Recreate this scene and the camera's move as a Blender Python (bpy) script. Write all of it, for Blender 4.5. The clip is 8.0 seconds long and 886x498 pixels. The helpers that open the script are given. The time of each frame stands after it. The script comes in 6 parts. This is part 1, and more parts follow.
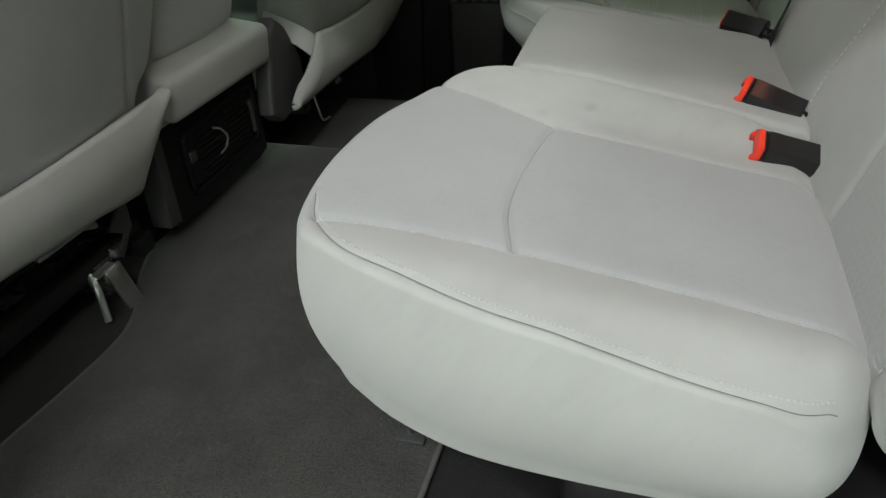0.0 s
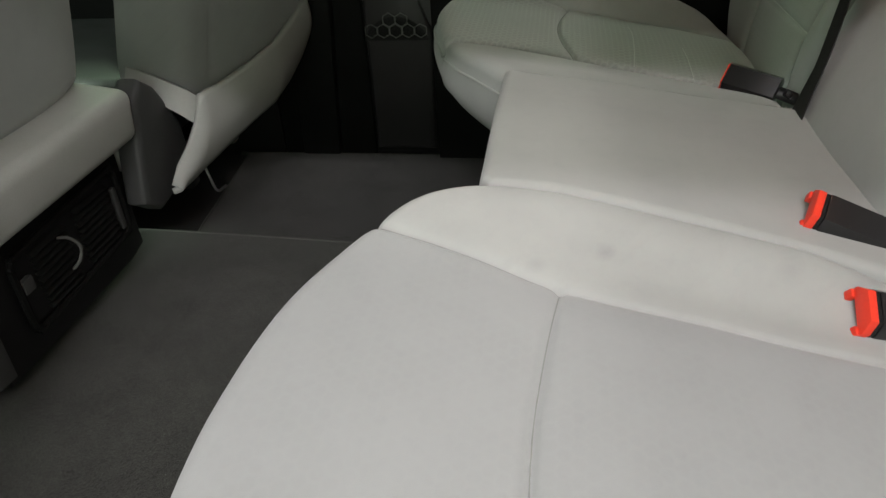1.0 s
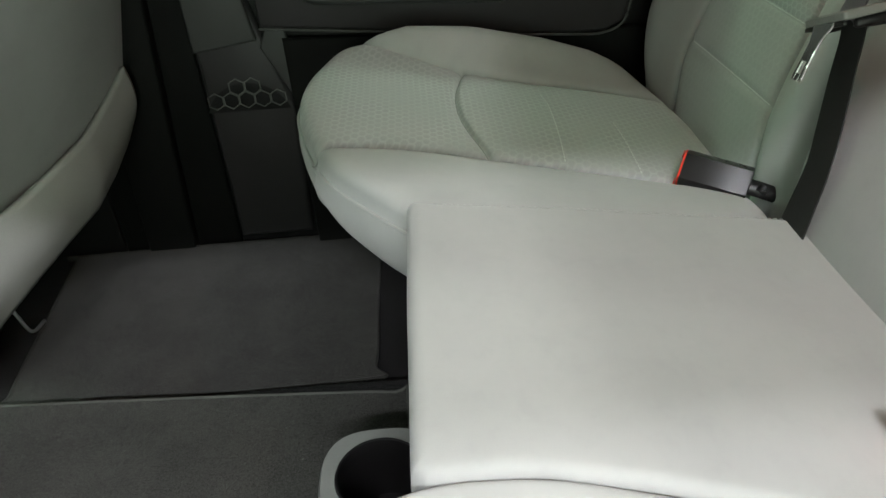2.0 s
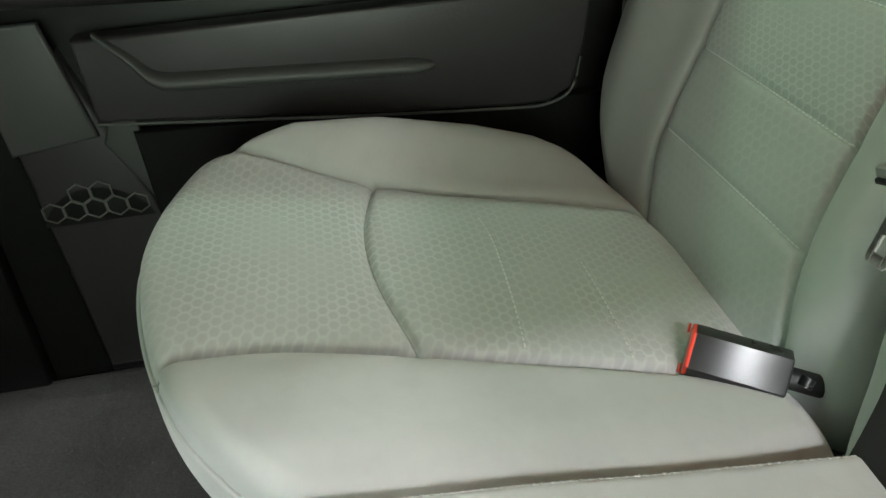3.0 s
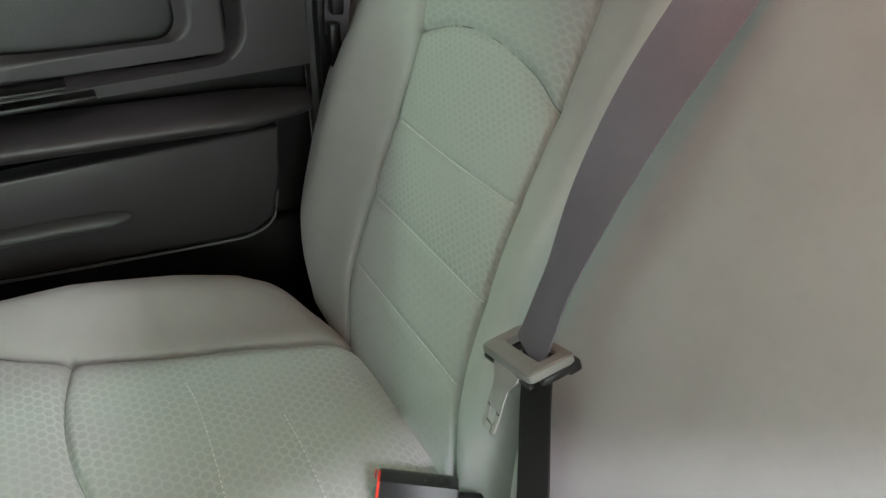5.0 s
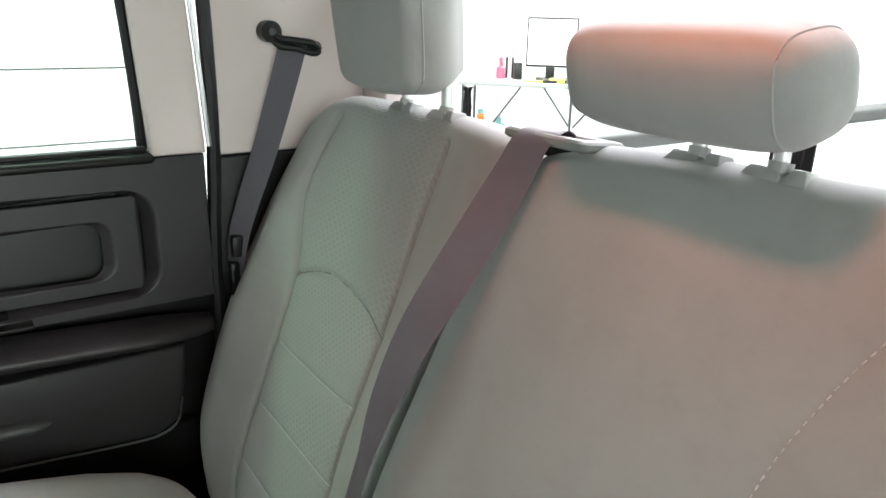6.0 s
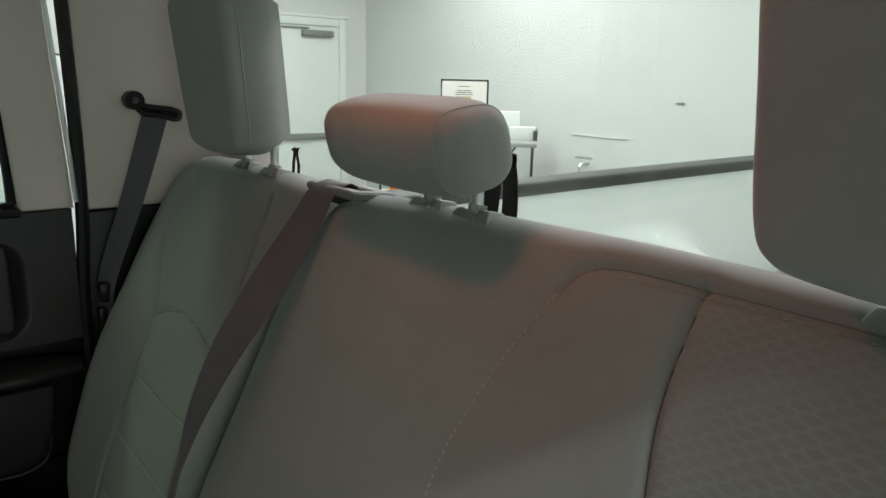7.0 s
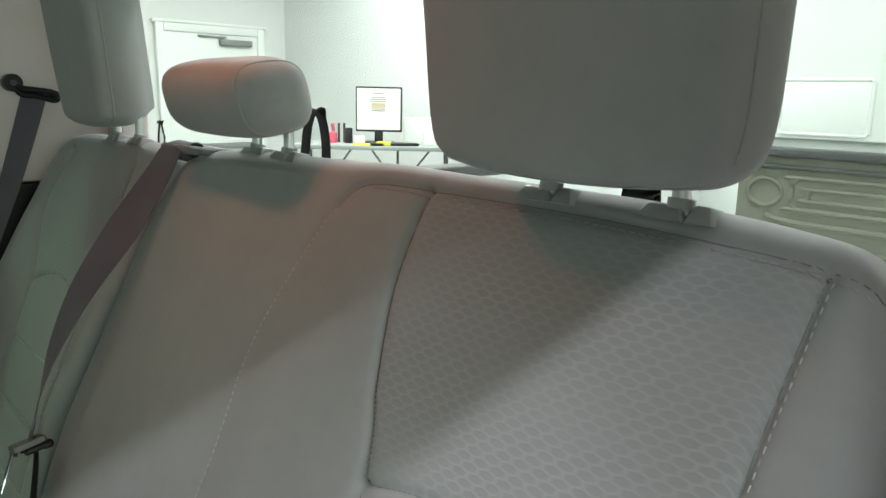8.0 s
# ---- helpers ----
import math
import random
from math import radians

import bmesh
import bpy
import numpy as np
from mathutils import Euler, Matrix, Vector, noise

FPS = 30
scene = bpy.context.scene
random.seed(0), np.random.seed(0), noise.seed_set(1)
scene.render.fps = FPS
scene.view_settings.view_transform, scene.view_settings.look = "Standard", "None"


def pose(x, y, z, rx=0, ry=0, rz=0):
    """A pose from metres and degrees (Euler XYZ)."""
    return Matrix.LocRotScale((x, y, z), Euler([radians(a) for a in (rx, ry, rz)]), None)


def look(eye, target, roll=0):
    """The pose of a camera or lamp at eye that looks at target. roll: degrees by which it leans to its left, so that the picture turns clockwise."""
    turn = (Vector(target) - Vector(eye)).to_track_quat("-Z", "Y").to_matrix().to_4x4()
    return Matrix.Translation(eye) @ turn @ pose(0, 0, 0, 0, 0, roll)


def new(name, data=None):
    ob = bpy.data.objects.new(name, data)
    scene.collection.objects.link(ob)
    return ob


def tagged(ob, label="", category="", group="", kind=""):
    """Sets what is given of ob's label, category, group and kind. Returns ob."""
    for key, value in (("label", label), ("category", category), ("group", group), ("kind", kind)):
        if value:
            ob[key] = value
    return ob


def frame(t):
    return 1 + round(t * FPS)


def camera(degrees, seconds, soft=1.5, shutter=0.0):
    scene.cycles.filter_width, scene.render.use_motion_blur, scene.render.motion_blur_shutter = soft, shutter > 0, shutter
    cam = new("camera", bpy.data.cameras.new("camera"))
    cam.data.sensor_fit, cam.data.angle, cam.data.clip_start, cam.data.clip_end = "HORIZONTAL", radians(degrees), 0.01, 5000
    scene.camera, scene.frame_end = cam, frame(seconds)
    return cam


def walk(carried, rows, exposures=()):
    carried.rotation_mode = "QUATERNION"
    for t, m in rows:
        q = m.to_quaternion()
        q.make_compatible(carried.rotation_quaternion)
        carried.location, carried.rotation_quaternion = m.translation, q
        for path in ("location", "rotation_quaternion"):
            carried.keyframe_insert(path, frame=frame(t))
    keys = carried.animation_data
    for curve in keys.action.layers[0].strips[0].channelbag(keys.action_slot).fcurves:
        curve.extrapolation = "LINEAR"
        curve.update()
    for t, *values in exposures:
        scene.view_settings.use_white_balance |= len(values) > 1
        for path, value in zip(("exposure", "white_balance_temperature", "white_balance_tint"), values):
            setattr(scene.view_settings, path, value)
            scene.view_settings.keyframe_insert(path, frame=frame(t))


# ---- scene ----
cam = camera(63.6, 8.0)
PATH = [
    (0, (0.3932, -0.5046, 0.8691), (-0.126, 1.1072, -0.1951), -4.26),
    (0.5, (0.3141, -0.3251, 0.8633), (-0.0739, 1.3179, -0.209), -3.34),
    (1, (0.2659, -0.1181, 0.8651), (-0.0352, 1.5366, -0.2172), -3.69),
    (1.5, (0.2122, 0.0774, 0.8624), (0.0711, 1.743, -0.2358), -4.28),
    (2, (0.2170, 0.2360, 0.8860), (0.2385, 1.900, -0.2250), -4.30),
    (2.2, (0.2170, 0.3070, 0.8880), (0.2930, 1.970, -0.2200), -3.80),
    (3.3, (0.2900, 0.6530, 0.9020), (0.5790, 2.256, -0.2580), -4.40),
    (3.5, (0.3047, 0.6937, 0.8847), (0.6719, 2.2657, -0.2959), -3.78),
    (4, (0.3273, 0.723, 0.8605), (0.9042, 2.2235, -0.3293), -1.74),
    (4.5, (0.3406, 0.6702, 0.9642), (1.0651, 2.1008, -0.231), 0.49),
    (4.7, (0.3564, 0.6313, 1.0077), (1.1073, 2.0536, -0.181), -0.46),
    (5.8, (0.3334, 0.3512, 1.1742), (1.3829, 1.9152, 0.5015), 2.40),
    (6, (0.3474, 0.3106, 1.2033), (1.411, 1.8856, 0.5803), 1.32),
    (6.5, (0.3816, 0.1982, 1.2365), (1.522, 1.7614, 0.7306), 1.39),
    (7, (0.4011, 0.0684, 1.2285), (1.6156, 1.5859, 0.757), 1.29),
    (7.5, (0.4048, -0.0599, 1.2117), (1.7177, 1.3799, 0.7606), 1.60),
    (8, (0.4057, -0.1704, 1.1688), (1.7596, 1.2378, 0.7401), 1.19),
]
walk(cam, [(t, look(eye, target, roll)) for t, eye, target, roll in PATH],
     [(0, -1.84, 6550, 9), (1.0, -1.55, 6750, 13), (1.5, -1.2, 6700, 12), (2.0, -0.75, 6450, 10), (3.5, -0.22, 6500, 8), (4.5, -0.1, 6250, 18), (5.8, -0.06, 6200, 21), (6.0, -0.32, 6150, 21), (6.5, -1.49, 6250, 20), (7.0, -2.16, 6250, 10), (7.5, -2.06, 6200, 6), (8.0, -1.54, 6200, 9)])

# ---- light ----
world = bpy.data.worlds.new("garage_air")
scene.world = world
world.use_nodes = True
world.node_tree.nodes["Background"].inputs[0].default_value = (0.80, 0.86, 0.82, 1)
world.node_tree.nodes["Background"].inputs[1].default_value = 0.05


def area_lamp(name, m, sx, sy, watts, colour):
    data = bpy.data.lights.new(name, "AREA")
    data.shape, data.size, data.size_y, data.energy, data.color = "RECTANGLE", sx, sy, watts, colour
    ob = new(name, data)
    ob.matrix_world = m
    return ob


# fluorescent strips under the garage ceiling, inferred from shadow edges and bright walls
area_lamp("strip_light_door_side", pose(-0.5, -1.70, 3.05), 1.4, 0.10, 215, (0.97, 0.95, 1.0))
area_lamp("strip_light_door_rear", pose(1.45, -2.32, 3.05), 0.9, 0.12, 150, (0.96, 0.96, 1.0))
area_lamp("strip_light_door_middle", pose(0.25, -2.32, 3.05), 1.0, 0.12, 305, (0.96, 0.96, 1.0))
area_lamp("strip_light_far_side", pose(0.3, 3.05, 3.05), 2.4, 1.5, 52, (0.70, 1.0, 0.71))
# three unseen fill lamps, added to brighten the far seat and far wall
area_lamp("fill_far_front", pose(-1.6, 3.0, 3.05), 1.6, 0.3, 92, (0.66, 1.0, 0.68))
area_lamp("fill_far_near", pose(0.4, 2.5, 3.05), 1.6, 0.2, 52, (0.76, 1.0, 0.80))
area_lamp("fill_far_wall", pose(0.3, 5.0, 3.05), 3.6, 0.3, 150, (0.92, 1.0, 0.93))
area_lamp("strip_light_rear", pose(2.9, 2.6, 3.05), 0.4, 5.2, 430, (1.0, 0.985, 0.96))
# three more unseen fills, for the room corner and from ahead of the cab
area_lamp("fill_corner", pose(4.0, 4.6, 3.05), 1.5, 1.5, 240, (1.0, 0.985, 0.97))
area_lamp("fill_front", look((-6.0, 0.9, 2.6), (0.6, 0.9, 0.9)), 3.0, 0.8, 70, (0.74, 1.0, 0.76))
area_lamp("fill_windscreen", pose(-2.2, 0.9, 3.05), 0.3, 1.6, 300, (0.76, 1.0, 0.84))
# unseen fill lamp added at the near wall, which the open cab door faces
area_lamp("fill_near_wall", look((0.3, -4.86, 1.5), (0.3, 1.0, 0.9)), 3.5, 1.8, 165, (0.77, 1.0, 0.75))
# warm courtesy lamp under the headliner
area_lamp("courtesy_lamp", pose(0.69, 0.69, 1.470, -28, 0, 0), 0.045, 0.045, 2.1, (1.0, 0.33, 0.18))

# ---- materials ----


def nodes_of(name, rough=0.8, metal=0.0, colour=(0.5, 0.5, 0.5), spec=0.3):
    m = bpy.data.materials.new(name)
    m.use_nodes = True
    nt = m.node_tree
    b = nt.nodes["Principled BSDF"]
    b.inputs["Base Color"].default_value = (*colour, 1)
    b.inputs["Roughness"].default_value = rough
    b.inputs["Metallic"].default_value = metal
    b.inputs["Specular IOR Level"].default_value = spec
    return m, nt, b


def node(nt, kind, **inputs):
    n = nt.nodes.new(kind)
    for k, v in inputs.items():
        n.inputs[k.replace("_", " ")].default_value = v
    return n


def math_node(nt, op, a, b=None, clamp=False):
    n = nt.nodes.new("ShaderNodeMath")
    n.operation, n.use_clamp = op, clamp
    for i, v in enumerate((a, b)):
        if v is None:
            continue
        if isinstance(v, (int, float)):
            n.inputs[i].default_value = v
        else:
            nt.links.new(v, n.inputs[i])
    return n.outputs[0]


def blend(nt, fac, a, b):
    n = nt.nodes.new("ShaderNodeMix")
    n.data_type = "RGBA"
    for s, v in ((n.inputs["Factor"], fac), (n.inputs[6], a), (n.inputs[7], b)):
        if isinstance(v, (int, float)):
            s.default_value = v
        elif isinstance(v, tuple):
            s.default_value = (*v, 1)
        else:
            nt.links.new(v, s)
    return n.outputs[2]


def surface(name, colour, dark, rough, grain=600.0, stain=6.0, bump=0.1, dist=0.001, metal=0.0, spec=0.3, stain_mix=0.5, sheen=0.0, grit=1.2):
    """A two-scale procedural surface: broad soiling and fine grain with relief."""
    m, nt, b = nodes_of(name, rough, metal, colour, spec)
    tc = nt.nodes.new("ShaderNodeTexCoord").outputs["Object"]
    big = node(nt, "ShaderNodeTexNoise", Scale=stain, Detail=5.0, Roughness=0.6)
    fine = node(nt, "ShaderNodeTexNoise", Scale=grain, Detail=2.0, Roughness=0.6)
    for n in (big, fine):
        nt.links.new(tc, n.inputs["Vector"])
    f1 = math_node(nt, "MULTIPLY", math_node(nt, "SUBTRACT", big.outputs["Fac"], 0.42), 3.0 * stain_mix, True)
    f2 = math_node(nt, "MULTIPLY", math_node(nt, "SUBTRACT", fine.outputs["Fac"], 0.45), grit, True)
    col = blend(nt, math_node(nt, "ADD", f1, f2, True), colour, dark)
    nt.links.new(col, b.inputs["Base Color"])
    nt.links.new(math_node(nt, "ADD", math_node(nt, "MULTIPLY", big.outputs["Fac"], 0.2), rough - 0.1), b.inputs["Roughness"])
    bp = node(nt, "ShaderNodeBump", Strength=bump, Distance=dist)
    nt.links.new(fine.outputs["Fac"], bp.inputs["Height"])
    nt.links.new(bp.outputs["Normal"], b.inputs["Normal"])
    if sheen:
        b.inputs["Sheen Weight"].default_value = sheen
        b.inputs["Sheen Roughness"].default_value = 0.5
    return m


def woven(name, colour, dark, hexed=False, pitch=0.0128, strength=0.60, spots=(), ratio=1.5):
    """Seat cloth: a fine weave, faint soiling and, on the inserts, an embossed honeycomb, laid out in metres on the UV map."""
    m, nt, b = nodes_of(name, 0.68, 0.0, colour, 0.3)
    uv = nt.nodes.new("ShaderNodeUVMap").outputs["UV"]
    big = node(nt, "ShaderNodeTexNoise", Scale=9.0, Detail=5.0, Roughness=0.65)
    blot = node(nt, "ShaderNodeTexNoise", Scale=38.0, Detail=3.0, Roughness=0.7)
    fine = node(nt, "ShaderNodeTexNoise", Scale=1400.0, Detail=1.0)
    for n in (big, blot, fine):
        nt.links.new(uv, n.inputs["Vector"])
    wx = node(nt, "ShaderNodeTexWave", Scale=260.0, Distortion=1.5, Detail=1.0)
    nt.links.new(uv, wx.inputs["Vector"])
    f = math_node(nt, "MULTIPLY", math_node(nt, "SUBTRACT", big.outputs["Fac"], 0.40), 1.3, True)
    f = math_node(nt, "ADD", f, math_node(nt, "MULTIPLY", math_node(nt, "SUBTRACT", blot.outputs["Fac"], 0.5), 0.9, True), True)
    f = math_node(nt, "ADD", f, math_node(nt, "MULTIPLY", fine.outputs["Fac"], 0.28), True)
    col = blend(nt, f, colour, dark)
    for u, v, r, dark_mix in spots:
        off = nt.nodes.new("ShaderNodeVectorMath")
        off.operation = "DISTANCE"
        nt.links.new(uv, off.inputs[0])
        off.inputs[1].default_value = (u, v, 0)
        edge = math_node(nt, "ADD", off.outputs["Value"], math_node(nt, "MULTIPLY", math_node(nt, "SUBTRACT", blot.outputs["Fac"], 0.5), r * 1.6))
        f_spot = math_node(nt, "MULTIPLY", math_node(nt, "SUBTRACT", r, edge), 1.0 / r, True)
        col = blend(nt, math_node(nt, "MULTIPLY", f_spot, dark_mix), col, tuple(c * 0.72 for c in dark))
    height = math_node(nt, "ADD", math_node(nt, "MULTIPLY", fine.outputs["Fac"], 0.30), math_node(nt, "MULTIPLY", wx.outputs["Fac"], 0.05))
    if hexed:
        scl = nt.nodes.new("ShaderNodeVectorMath")
        scl.operation = "MULTIPLY"
        nt.links.new(uv, scl.inputs[0])
        scl.inputs[1].default_value = (1 / pitch, 1 / (pitch * ratio), 0)
        shape = []
        for off in ((0.0, 0.0, 0), (0.5, 0.5, 0)):
            sh = nt.nodes.new("ShaderNodeVectorMath")
            sh.operation = "ADD"
            nt.links.new(scl.outputs[0], sh.inputs[0])
            sh.inputs[1].default_value = off
            fr = nt.nodes.new("ShaderNodeVectorMath")
            fr.operation = "FRACTION"
            nt.links.new(sh.outputs[0], fr.inputs[0])
            ce = nt.nodes.new("ShaderNodeVectorMath")
            ce.operation = "SUBTRACT"
            nt.links.new(fr.outputs[0], ce.inputs[0])
            ce.inputs[1].default_value = (0.5, 0.5, 0)
            st = nt.nodes.new("ShaderNodeVectorMath")
            st.operation = "ABSOLUTE"
            nt.links.new(ce.outputs[0], st.inputs[0])
            dots = []
            for axis in ((1.0, 0.0, 0.0), (0.5, 1.5, 0.0)):
                dt = nt.nodes.new("ShaderNodeVectorMath")
                dt.operation = "DOT_PRODUCT"
                nt.links.new(st.outputs[0], dt.inputs[0])
                dt.inputs[1].default_value = axis
                dots.append(dt.outputs["Value"])
            shape.append(math_node(nt, "MAXIMUM", dots[0], dots[1]))
        near = math_node(nt, "MINIMUM", shape[0], shape[1])
        ring = math_node(nt, "MULTIPLY", math_node(nt, "SUBTRACT", math_node(nt, "ADD", near, math_node(nt, "MULTIPLY", blot.outputs["Fac"], 0.10)), 0.34), 4.5, True)
        worn = math_node(nt, "MULTIPLY", math_node(nt, "SUBTRACT", big.outputs["Fac"], 0.25), 2.6, True)
        ring = math_node(nt, "MULTIPLY", ring, worn)
        col = blend(nt, math_node(nt, "MULTIPLY", ring, strength), col, tuple(min(1.0, c * 1.32) for c in colour))
        height = math_node(nt, "ADD", height, math_node(nt, "MULTIPLY", ring, 1.6 * strength))
    nt.links.new(col, b.inputs["Base Color"])
    bp = node(nt, "ShaderNodeBump", Strength=0.45, Distance=0.0009)
    nt.links.new(height, bp.inputs["Height"])
    nt.links.new(bp.outputs["Normal"], b.inputs["Normal"])
    b.inputs["Sheen Weight"].default_value = 0.25
    b.inputs["Sheen Roughness"].default_value = 0.6
    return m


CLOTH = woven("grey_seat_cloth", (0.36, 0.37, 0.35), (0.29, 0.30, 0.285))
CLOTH_SPOTTED = woven("grey_spotted_seat_cloth", (0.36, 0.37, 0.35), (0.29, 0.30, 0.285), spots=((0.624, 0.018, 0.013, 0.55), (0.600, -0.045, 0.012, 0.25), (0.665, 0.12, 0.014, 0.22), (0.62, 0.19, 0.018, 0.25)))
HEX_FAINT = woven("grey_worn_honeycomb_cloth", (0.33, 0.34, 0.325), (0.28, 0.29, 0.275), True, 0.0135, 0.24)
HEX_WORN = woven("grey_smooth_honeycomb_cloth", (0.322, 0.335, 0.328), (0.272, 0.284, 0.276), True, 0.0135, 0.07)
HEX = woven("grey_honeycomb_cloth", (0.33, 0.34, 0.325), (0.27, 0.28, 0.268), True, 0.0128, 0.74)
HEX_SMALL = woven("grey_small_honeycomb_cloth", (0.335, 0.345, 0.33), (0.27, 0.28, 0.268), True, 0.0118, 0.55, (), 1.1)
HEX_BACK = woven("grey_honeycomb_back_cloth", (0.33, 0.34, 0.325), (0.27, 0.28, 0.268), True, 0.0185, 0.50, (), 0.74)
CLOTH_FRONT = woven("mid_grey_seat_cloth", (0.30, 0.31, 0.30), (0.245, 0.255, 0.245))
SOFT_THREAD = surface("matching_thread", (0.43, 0.44, 0.42), (0.36, 0.37, 0.35), 0.8, 900, 40, 0.2)
# two dark greys that paint the shade lying in the sewn seams
SEAM_SHADE = surface("seam_groove_shade", (0.15, 0.156, 0.148), (0.11, 0.115, 0.11), 0.9, 900, 40, 0.2)
SEAM_SHADE_SOFT = surface("soft_seam_groove_shade", (0.24, 0.248, 0.236), (0.20, 0.207, 0.197), 0.9, 900, 40, 0.2)
THREAD = surface("pale_thread", (0.58, 0.59, 0.57), (0.48, 0.49, 0.47), 0.8, 900, 40, 0.2)
VINYL = surface("light_grey_vinyl", (0.45, 0.45, 0.43), (0.37, 0.37, 0.35), 0.55, 500, 7, 0.25, 0.0006)
BLACK = surface("black_grained_plastic", (0.010, 0.0096, 0.010), (0.006, 0.0058, 0.006), 0.38, 420, 8, 0.35, 0.0006, spec=0.36)
DOOR = surface("dark_grained_door_plastic", (0.031, 0.0275, 0.030), (0.022, 0.0195, 0.021), 0.40, 420, 8, 0.35, 0.0006, spec=0.42)
GRILLE = surface("grey_grille_plastic", (0.12, 0.12, 0.115), (0.09, 0.09, 0.086), 0.45, 380, 7, 0.2, 0.0005, spec=0.4)
# the black plastic again, darkened and dulled for the shade in the far footwell
KICK = surface("shaded_dull_black_plastic", (0.007, 0.0068, 0.0066), (0.004, 0.004, 0.004), 0.62, 300, 8, 0.5, 0.0009, spec=0.14)
VENT = surface("black_vent_plastic", (0.008, 0.008, 0.008), (0.005, 0.005, 0.005), 0.6, 400, 8, 0.2, 0.0004, spec=0.15)
DARK = surface("dark_grey_plastic", (0.055, 0.055, 0.055), (0.04, 0.04, 0.04), 0.48, 380, 7, 0.3, 0.0006, spec=0.4)
GUIDE = surface("grey_plastic", (0.24, 0.247, 0.235), (0.19, 0.197, 0.187), 0.45, 380, 9, 0.2, 0.0005)
BUCKLE = surface("black_satin_buckle_plastic", (0.014, 0.0135, 0.014), (0.010, 0.0095, 0.010), 0.30, 420, 8, 0.12, 0.0004, spec=0.5)
COLLAR = surface("glossy_grey_collar_plastic", (0.42, 0.425, 0.415), (0.36, 0.365, 0.355), 0.30, 380, 9, 0.1, 0.0004, spec=0.5)
PLATE = surface("pale_grey_plastic", (0.20, 0.205, 0.195), (0.16, 0.165, 0.155), 0.45, 380, 9, 0.1, 0.0004, spec=0.5)
CARPET = surface("black_carpet", (0.007, 0.007, 0.0066), (0.003, 0.003, 0.003), 0.97, 700, 9, 0.8, 0.003, spec=0.05, sheen=0.1)
MAT = surface("charcoal_carpet_mat", (0.052, 0.053, 0.046), (0.017, 0.0175, 0.015), 0.97, 620, 9, 0.8, 0.0022, spec=0.05, sheen=0.15, grit=5.0)
def specked(m, scale, level, colour):
    """Scatters small pale specks of lint over a surface."""
    nt = m.node_tree
    b = nt.nodes["Principled BSDF"]
    was = b.inputs["Base Color"].links[0].from_socket
    tc = nt.nodes.new("ShaderNodeTexCoord").outputs["Object"]
    n = node(nt, "ShaderNodeTexNoise", Scale=scale, Detail=1.0)
    p = node(nt, "ShaderNodeTexNoise", Scale=7.0, Detail=2.0)
    nt.links.new(tc, n.inputs["Vector"])
    nt.links.new(tc, p.inputs["Vector"])
    f = math_node(nt, "MULTIPLY", math_node(nt, "SUBTRACT", n.outputs["Fac"], level), 14.0, True)
    f = math_node(nt, "MULTIPLY", f, math_node(nt, "MULTIPLY", math_node(nt, "SUBTRACT", p.outputs["Fac"], 0.48), 6.0, True))
    nt.links.new(blend(nt, math_node(nt, "MULTIPLY", f, 0.7), was, colour), b.inputs["Base Color"])


specked(MAT, 240.0, 0.70, (0.20, 0.20, 0.19))
BINDING = surface("mat_edge_binding", (0.085, 0.087, 0.079), (0.055, 0.057, 0.052), 0.85, 500, 20, 0.4)
WEB = surface("dark_grey_webbing", (0.130, 0.117, 0.138), (0.092, 0.083, 0.098), 0.5, 800, 12, 0.5, 0.0007, spec=0.4, sheen=0.15)
WEB_BLACK = surface("black_webbing", (0.018, 0.017, 0.017), (0.010, 0.010, 0.010), 0.7, 800, 12, 0.5, 0.0007)
CHROME = surface("bright_steel", (0.80, 0.81, 0.80), (0.68, 0.69, 0.68), 0.34, 200, 20, 0.05, 0.0003, metal=1.0)
TONGUE = surface("brushed_tongue_steel", (0.80, 0.81, 0.80), (0.70, 0.71, 0.70), 0.13, 200, 20, 0.05, 0.0003, metal=0.95, spec=0.8)
RAIL = surface("worn_rail_steel", (0.42, 0.42, 0.41), (0.18, 0.18, 0.18), 0.28, 260, 30, 0.1, 0.0004, metal=0.9)
STEEL = surface("dull_painted_steel", (0.10, 0.10, 0.10), (0.05, 0.05, 0.05), 0.4, 200, 20, 0.1, 0.0003, metal=0.6)
RED = surface("red_button_plastic", (0.80, 0.045, 0.02), (0.68, 0.035, 0.015), 0.4, 300, 12, 0.05, 0.0003, spec=0.5)
TRIM = surface("pale_pillar_trim", (0.76, 0.665, 0.625), (0.70, 0.61, 0.575), 0.6, 500, 3, 0.2, 0.0006)
LINER = surface("grey_headliner", (0.45, 0.44, 0.41), (0.40, 0.39, 0.36), 0.95, 700, 5, 0.4, 0.001)
WALL = surface("white_wall_paint", (0.700, 0.702, 0.690), (0.666, 0.668, 0.656), 0.6, 150, 1.2, 0.008, 0.0004)
WHITE = surface("white_door_paint", (0.80, 0.82, 0.79), (0.74, 0.76, 0.73), 0.4, 150, 2.0, 0.05, 0.0006, spec=0.4)
BODY = surface("white_vehicle_paint", (0.78, 0.80, 0.78), (0.72, 0.74, 0.72), 0.25, 100, 2.5, 0.02, 0.0004, spec=0.5)
TAUPE = surface("taupe_painted_steel", (0.135, 0.132, 0.105), (0.105, 0.102, 0.082), 0.45, 160, 4, 0.06, 0.0006)
CONCRETE = surface("grey_concrete", (0.32, 0.32, 0.31), (0.22, 0.22, 0.21), 0.6, 90, 1.5, 0.3, 0.002)
